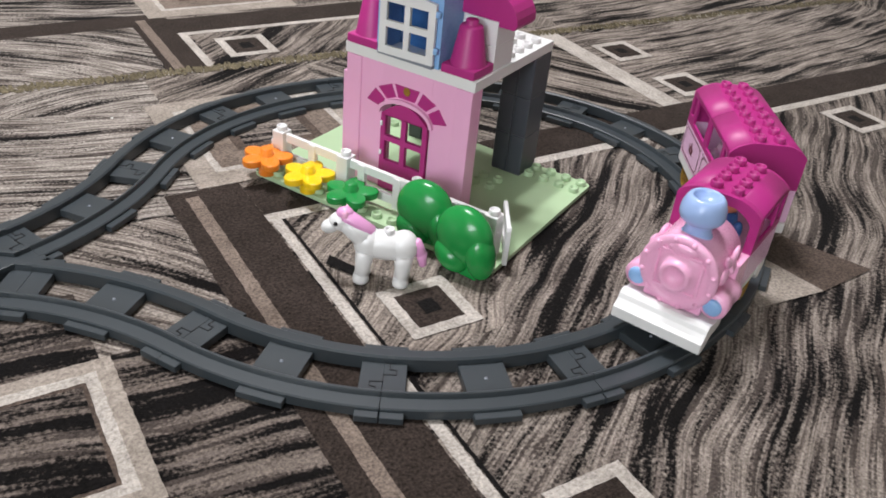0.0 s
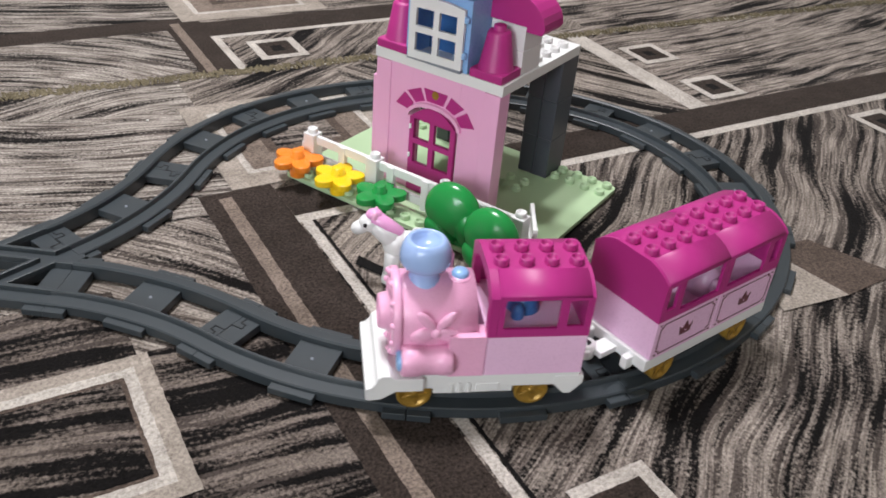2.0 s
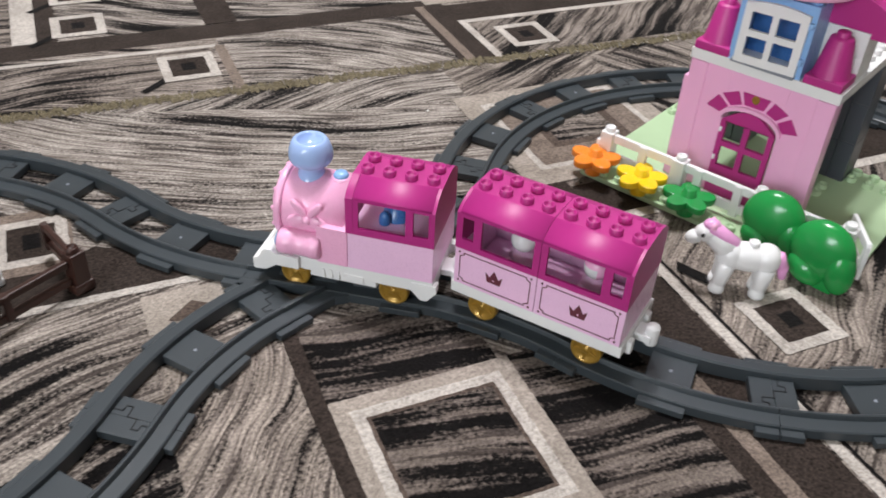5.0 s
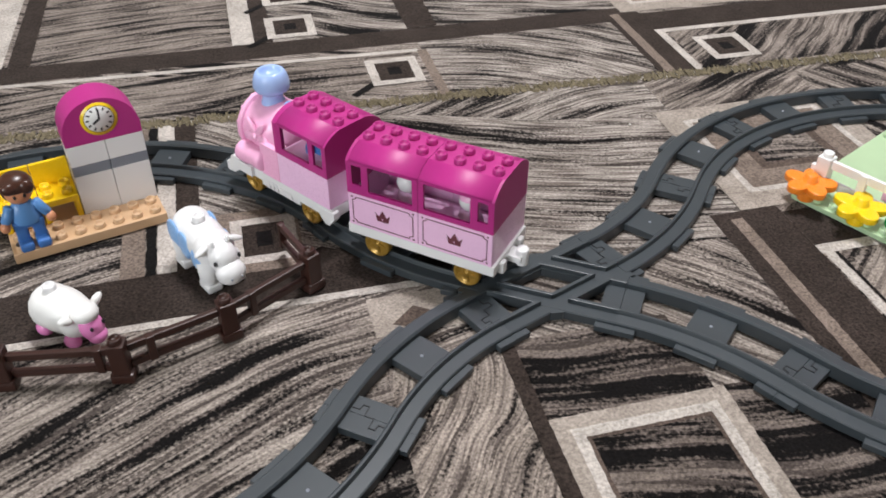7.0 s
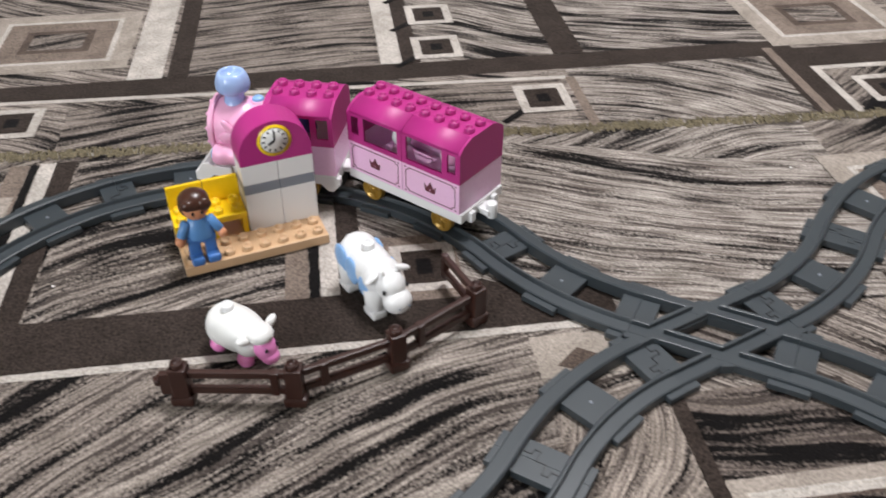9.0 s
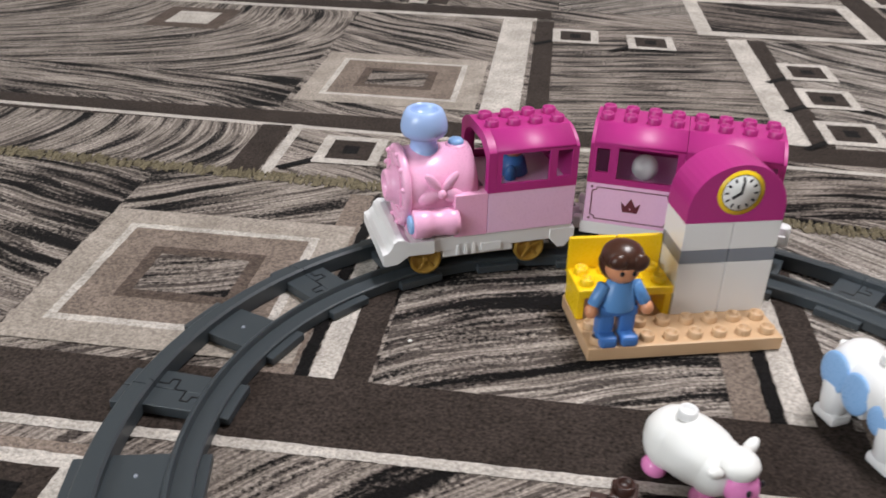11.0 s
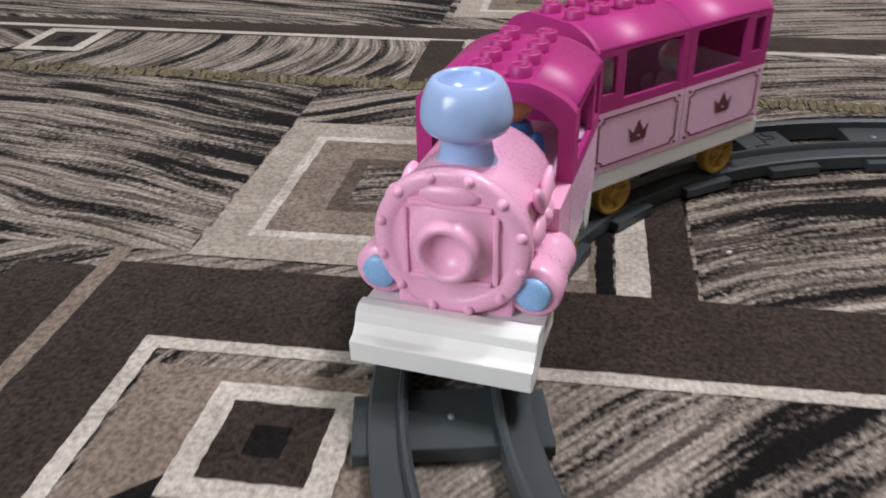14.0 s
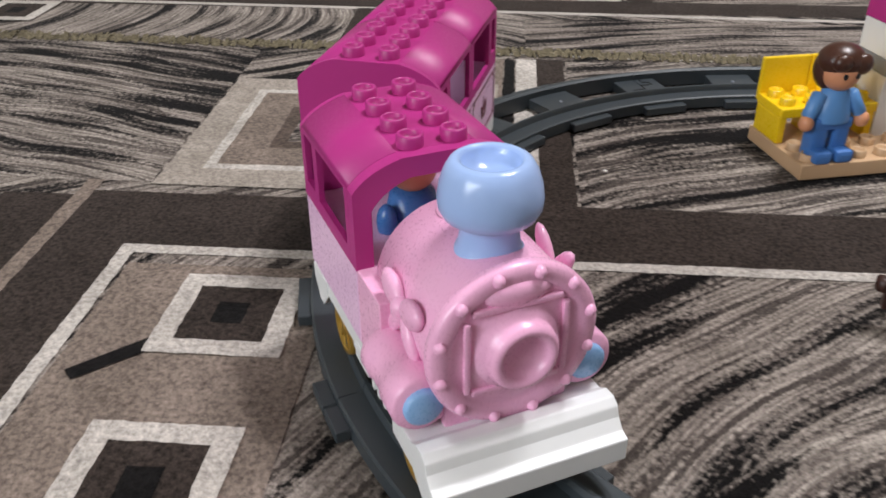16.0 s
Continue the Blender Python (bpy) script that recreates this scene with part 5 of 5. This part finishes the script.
def station():
    base = thing("station_plate", "tan toy building plate with studs lying on the carpet", "toy plate", STATION)
    part("plate", bm_box(0.1276, 0.0636, PLATE_T - 0.0003, (0.064, 0.032, 0.0003), 0.0008), TAN, base)
    studs(base, TAN, [(0.008 + S * i, 0.008 + S * j) for i in range(8) for j in range(2)], PLATE_T - 0.0002)
    tower = thing("clock_tower", "white toy brick station tower with magenta arched clock top", "toy building", STATION)
    z = PLATE_T
    for y in (0.032,):
        for x in (0.080, 0.112):
            part("white_brick", bm_box(0.0316, 0.0316, 0.0382, (x, 0.048, z), 0.0005), WHITE, tower)
            part("grey_plate", bm_box(0.0316, 0.0316, 0.0094, (x, 0.048, z + 0.0384), 0.0004), MIDGREY, tower)
            part("white_brick", bm_box(0.0316, 0.0316, 0.0190, (x, 0.048, z + 0.0480), 0.0005), WHITE, tower)
    za = z + 0.0672
    arch = [(0.032, 0.0), (-0.032, 0.0)] + [(-0.032 * math.cos(a), 0.008 + 0.031 * math.sin(a)) for a in [math.pi * k / 24 for k in range(25)]]
    cap = part("arch_cap", bm_prism(arch, -0.0158, 0.0158, 0.0005, Matrix.Translation((0.096, 0.048, za)) @ XZ_FRONT), MAGENTA, tower, "magenta arched clock brick")
    m = Matrix.Translation((0.096, 0.0320, za + 0.0205)) @ Matrix.Rotation(radians(90), 4, "X")
    clock = part("clock_rim", bm_lathe([(0, 0), (0.0150, 0), (0.0150, 0.0004), (0, 0.0004)], seg=40, m=m), CLOCKGOLD, cap, "yellow printed clock rim")
    part("clock_line", bm_lathe([(0, 0.0004), (0.0123, 0.0004), (0.0123, 0.0005), (0, 0.0005)], seg=40, m=m), BLACK, clock)
    part("clock_face", bm_lathe([(0, 0.0005), (0.0118, 0.0005), (0.0118, 0.0007), (0, 0.0007)], seg=40, m=m), CLOCKWHITE, clock, "white printed clock face")
    for k in range(12):
        part("hour_mark", bm_box(0.0014, 0.0026, 0.0002, (0, 0.0095, 0.0007), 0, m=m @ pose(0, 0, 0, 0, 0, 30 * k)), BLACK, clock)
    part("hour_hand", bm_box(0.0020, 0.0068, 0.0002, (0, 0.0030, 0.0008), 0, m=m @ pose(0, 0, 0, 0, 0, 122)), BLACK, clock)
    part("minute_hand", bm_box(0.0016, 0.0092, 0.0002, (0, 0.0042, 0.0009), 0, m=m @ pose(0, 0, 0, 0, 0, -4)), BLACK, clock)
    bench = thing("yellow_bench", "yellow plastic toy bench beside the clock tower", "toy bench", STATION)
    for x in (0.016, 0.048):
        seat = part("seat", bm_box(0.0314, 0.0300, 0.0060, (x, 0.0465, z + 0.0165), 0.0010), YELLOW, bench)
        studs(seat, YELLOW, [(x + a * 0.008, 0.0400 + b * 0.0140) for a in (1, -1) for b in (0, 1)], z + 0.0223)
        part("backrest", bm_box(0.0314, 0.0034, 0.0270, (x, 0.0620, z + 0.0180), 0.0010), YELLOW, bench)
        for a in (1, -1):
            part("leg", bm_box(0.0050, 0.0280, 0.0166, (x + a * 0.0130, 0.0465, z), 0.0010), YELLOW, bench)


CLOCKWHITE = plastic("clock_white_print", (0.80, 0.80, 0.78), 0.65, 0.02)
CLOCKGOLD = plastic("clock_yellow_plastic", (0.82, 0.55, 0.015))


def station_doll():
    """Standing toy figure in blue, one plain mesh."""
    pieces = [(bm_box(0.0100, 0.0110, 0.0210, (-0.0068, 0, 0), 0.0024), 0), (bm_box(0.0100, 0.0110, 0.0210, (0.0068, 0, 0), 0.0024), 0), (bm_box(0.0112, 0.0175, 0.0075, (-0.0068, -0.0045, 0), 0.0025), 0), (bm_box(0.0112, 0.0175, 0.0075, (0.0068, -0.0045, 0), 0.0025), 0), (bm_box(0.0250, 0.0140, 0.0080, (0, 0.001, 0.0180), 0.0025), 0),
              (bm_lathe([(0.0118, 0.0230), (0.0118, 0.0260), (0.0082, 0.0410), (0.0040, 0.0430), (0, 0.0430)], seg=24, m=Matrix.Diagonal((1, 0.75, 1, 1))), 1),
              (bm_box(0.0055, 0.0020, 0.0150, (0, -0.0078, 0.0250), 0.0008, 1, m=pose(0, 0, 0, -9, 0, 0)), 4),
              (limb((-0.0095, 0, 0.0385), (-0.0165, -0.003, 0.0270), 0.0046, 0.0040), 1), (limb((0.0095, 0, 0.0385), (0.0165, -0.003, 0.0270), 0.0046, 0.0040), 1),
              (bm_ball(0.0042, 0.0046, 0.0048, (-0.0178, -0.0045, 0.0235), 12, 8), 2), (bm_ball(0.0042, 0.0046, 0.0048, (0.0178, -0.0045, 0.0235), 12, 8), 2),
              (bm_ball(0.0108, 0.0105, 0.0112, (0, -0.0005, 0.0520)), 2), (bm_ball(0.0132, 0.0128, 0.0098, (0, 0.0012, 0.0582)), 3), (bm_ball(0.0130, 0.0098, 0.0135, (0, 0.0050, 0.0520)), 3), (bm_ball(0.0062, 0.0040, 0.0060, (0.0070, -0.0082, 0.0580), 14, 10), 3), (bm_ball(0.0060, 0.0040, 0.0050, (-0.0060, -0.0088, 0.0595), 14, 10), 3),
              (bm_ball(0.0014, 0.0008, 0.0018, (-0.0038, -0.0106, 0.0520), 8, 6), 5), (bm_ball(0.0014, 0.0008, 0.0018, (0.0038, -0.0106, 0.0520), 8, 6), 5)]
    out = bmesh.new()
    for bm, slot in pieces:
        for f in bm.faces:
            f.material_index = slot
        me = bpy.data.meshes.new("piece")
        bm.to_mesh(me)
        bm.free()
        out.from_mesh(me)
    ob = new("station_doll", mesh_of("station_doll", out, JEANS, JACKET, SKIN, HAIR, WHITE, BLACK))
    ob.matrix_basis = STATION @ pose(0.0190, 0.0125, PLATE_T, 0, 0, 2)
    return tagged(ob, "toy figure with brown hair in blue clothes standing on the plate", "toy figure")


JEANS = plastic("jeans_blue_plastic", (0.055, 0.17, 0.46), 0.35)
JACKET = plastic("jacket_blue_plastic", (0.10, 0.26, 0.55), 0.35)
station()
station_doll()


def brown_fence():
    posts = [(-0.678, 0.296), (-0.602, 0.327), (-0.550, 0.388), (-0.514, 0.459)]

    def element(a, b, with_first, tail=0.0):
        d = math.hypot(b[0] - a[0], b[1] - a[1])
        ob = thing("brown_fence", "dark brown plastic toy paddock fence on the carpet", "toy fence", pose(a[0], a[1], 0, 0, 0, math.degrees(math.atan2(b[1] - a[1], b[0] - a[0]))), group="brown fences")
        for x in ((0, d) if with_first else (d,)):
            part("post", join(bm_box(0.0125, 0.0125, 0.0330, (x, 0, 0.002), 0.0012), bm_box(0.0170, 0.0150, 0.0090, (x, 0, 0), 0.0022), bm_lathe(STUD_PROFILE, (x, 0, 0.0348), 16)), BROWN, ob)
        for z in (0.0090, 0.0245):
            part("rail", bm_box(d - 0.0127, 0.0046, 0.0058, (d / 2, 0, z), 0.0009), BROWN, ob)
        part("link_bracket", bm_box(0.0060, 0.0068, 0.0220, (d * 0.28 if with_first is False else d - 0.014, 0, 0.0085), 0.0010), BROWN, ob)
        return ob

    element(posts[0], posts[1], True)
    element(posts[1], posts[2], False)
    element(posts[2], posts[3], False)
    lug = thing("brown_fence", "short dark brown plastic toy fence end piece", "toy fence", pose(*posts[3], 0, 0, 0, 141), group="brown fences")
    for z in (0.0110, 0.0265):
        part("rail", bm_box(0.044, 0.0046, 0.0058, (0.0290, 0, z), 0.0009), BROWN, lug)
    part("end_stile", bm_box(0.0050, 0.0056, 0.0245, (0.0515, 0, 0.0080), 0.0009), BROWN, lug)
    stub = thing("fence_lug", "small dark brown fence coupling lug", "toy fence", pose(*posts[0], 0, 0, 0, 202))
    part("lug", join(bm_box(0.0090, 0.0050, 0.0200, (0.0108, 0, 0.0080), 0.0010), bm_lathe([(0.0030, 0.017), (0.0034, 0.018), (0.0034, 0.0225), (0, 0.0230)], (0.0165, 0, 0), 12)), BROWN, stub)


brown_fence()

# ---------------------------------------------------------------- movement
# time, way along the track, play to the left between wheel and rail, and turn of the body on its wheels
LOCO_RUN = [(0.0, 1.186, -0.0028, 5.6), (1.0, 1.299, -0.0006, 3.6), (2.5, 1.468, 0.0002, 2.9), (3.5, 1.584, -0.0006, 1.6), (4.0, 1.647, 0.0008, -1.4), (4.5, 1.702, 0.0020, -4.2), (5.5, 1.834, 0.0018, -3.6), (6.5, 1.974, 0.0017, -3.0), (7.0, 2.035, 0.0017, -2.8), (7.5, 2.087, 0.0017, -2.6), (8.25, 2.164, 0.0040, -4.2), (9.0, 2.240, 0.0072, -5.2), (9.5, 2.288, 0.0088, -3.4), (10.0, 2.333, 0.0075, -1.8), (11.25, 2.438, 0.0084, -1.3), (12.5, 2.5425, 0.0088, -0.9), (13.0, 2.5850, 0.0092, -2.5), (14.5, 2.7065, 0.0066, -2.7), (15.0, 2.7460, 0.0068, -2.7), (16.0, 2.8210, 0.0083, -2.0)]
CARRIAGE_RUN = [(0.0, 1.012, -0.0009, 2.1), (1.0, 1.130, -0.0035, 3.2), (2.5, 1.308, -0.0008, 0.9), (3.5, 1.430, -0.0004, 1.2), (4.0, 1.4975, -0.0004, 1.8), (4.5, 1.5515, -0.0004, 2.0), (5.5, 1.681, -0.0015, 1.0), (6.5, 1.826, -0.0024, 0.0), (7.0, 1.888, -0.0027, -0.4), (7.5, 1.940, -0.0030, -0.8), (8.25, 2.014, -0.0032, -3.0), (9.0, 2.0885, -0.0012, -3.8), (9.5, 2.1340, -0.0003, -2.0), (10.0, 2.1760, 0.0019, 1.0), (11.25, 2.281, 0.0021, 0.4), (12.5, 2.384, 0.0024, 0.2), (13.0, 2.4255, 0.0024, 0.2), (14.5, 2.5465, 0.0029, -0.2), (15.0, 2.5830, 0.0034, 0.3), (16.0, 2.6565, 0.0068, -0.6)]


def motions():
    times = [float(t) for t in np.arange(0, 16.01, 0.25)]

    def runs(table, reach):
        at = [[float(v) for v in np.interp(times, [r[0] for r in table], [r[k] for r in table])] for k in (1, 2, 3)]
        return at[0], [(t, ride(s, reach) @ pose(0, left, 0, 0, 0, turn)) for t, s, left, turn in zip(times, *at)]

    loco_s, loco_rows = runs(LOCO_RUN, 0.034)
    car_s, car_rows = runs(CARRIAGE_RUN, 0.036)
    for ob, rows in ((LOCO, loco_rows), (DRIVER, loco_rows), (CARRIAGE, car_rows), (GUEST, car_rows), (GUEST_TWO, car_rows)):
        walk(ob, rows)
    for wheels, run in ((LOCO_WHEELS, loco_s), (CARRIAGE_WHEELS, car_s)):
        for w in wheels:
            rest = w.matrix_basis.copy()
            side = 1 if rest.translation.y > 0 else -1
            fine = np.arange(0, 16.01, 0.1)
            rolled = np.interp(fine, times, run) - run[0]
            walk(w, [(float(t), rest @ pose(0, 0, 0, 0, 0, -side * math.degrees(d / 0.0115))) for t, d in zip(fine, rolled)])


motions()
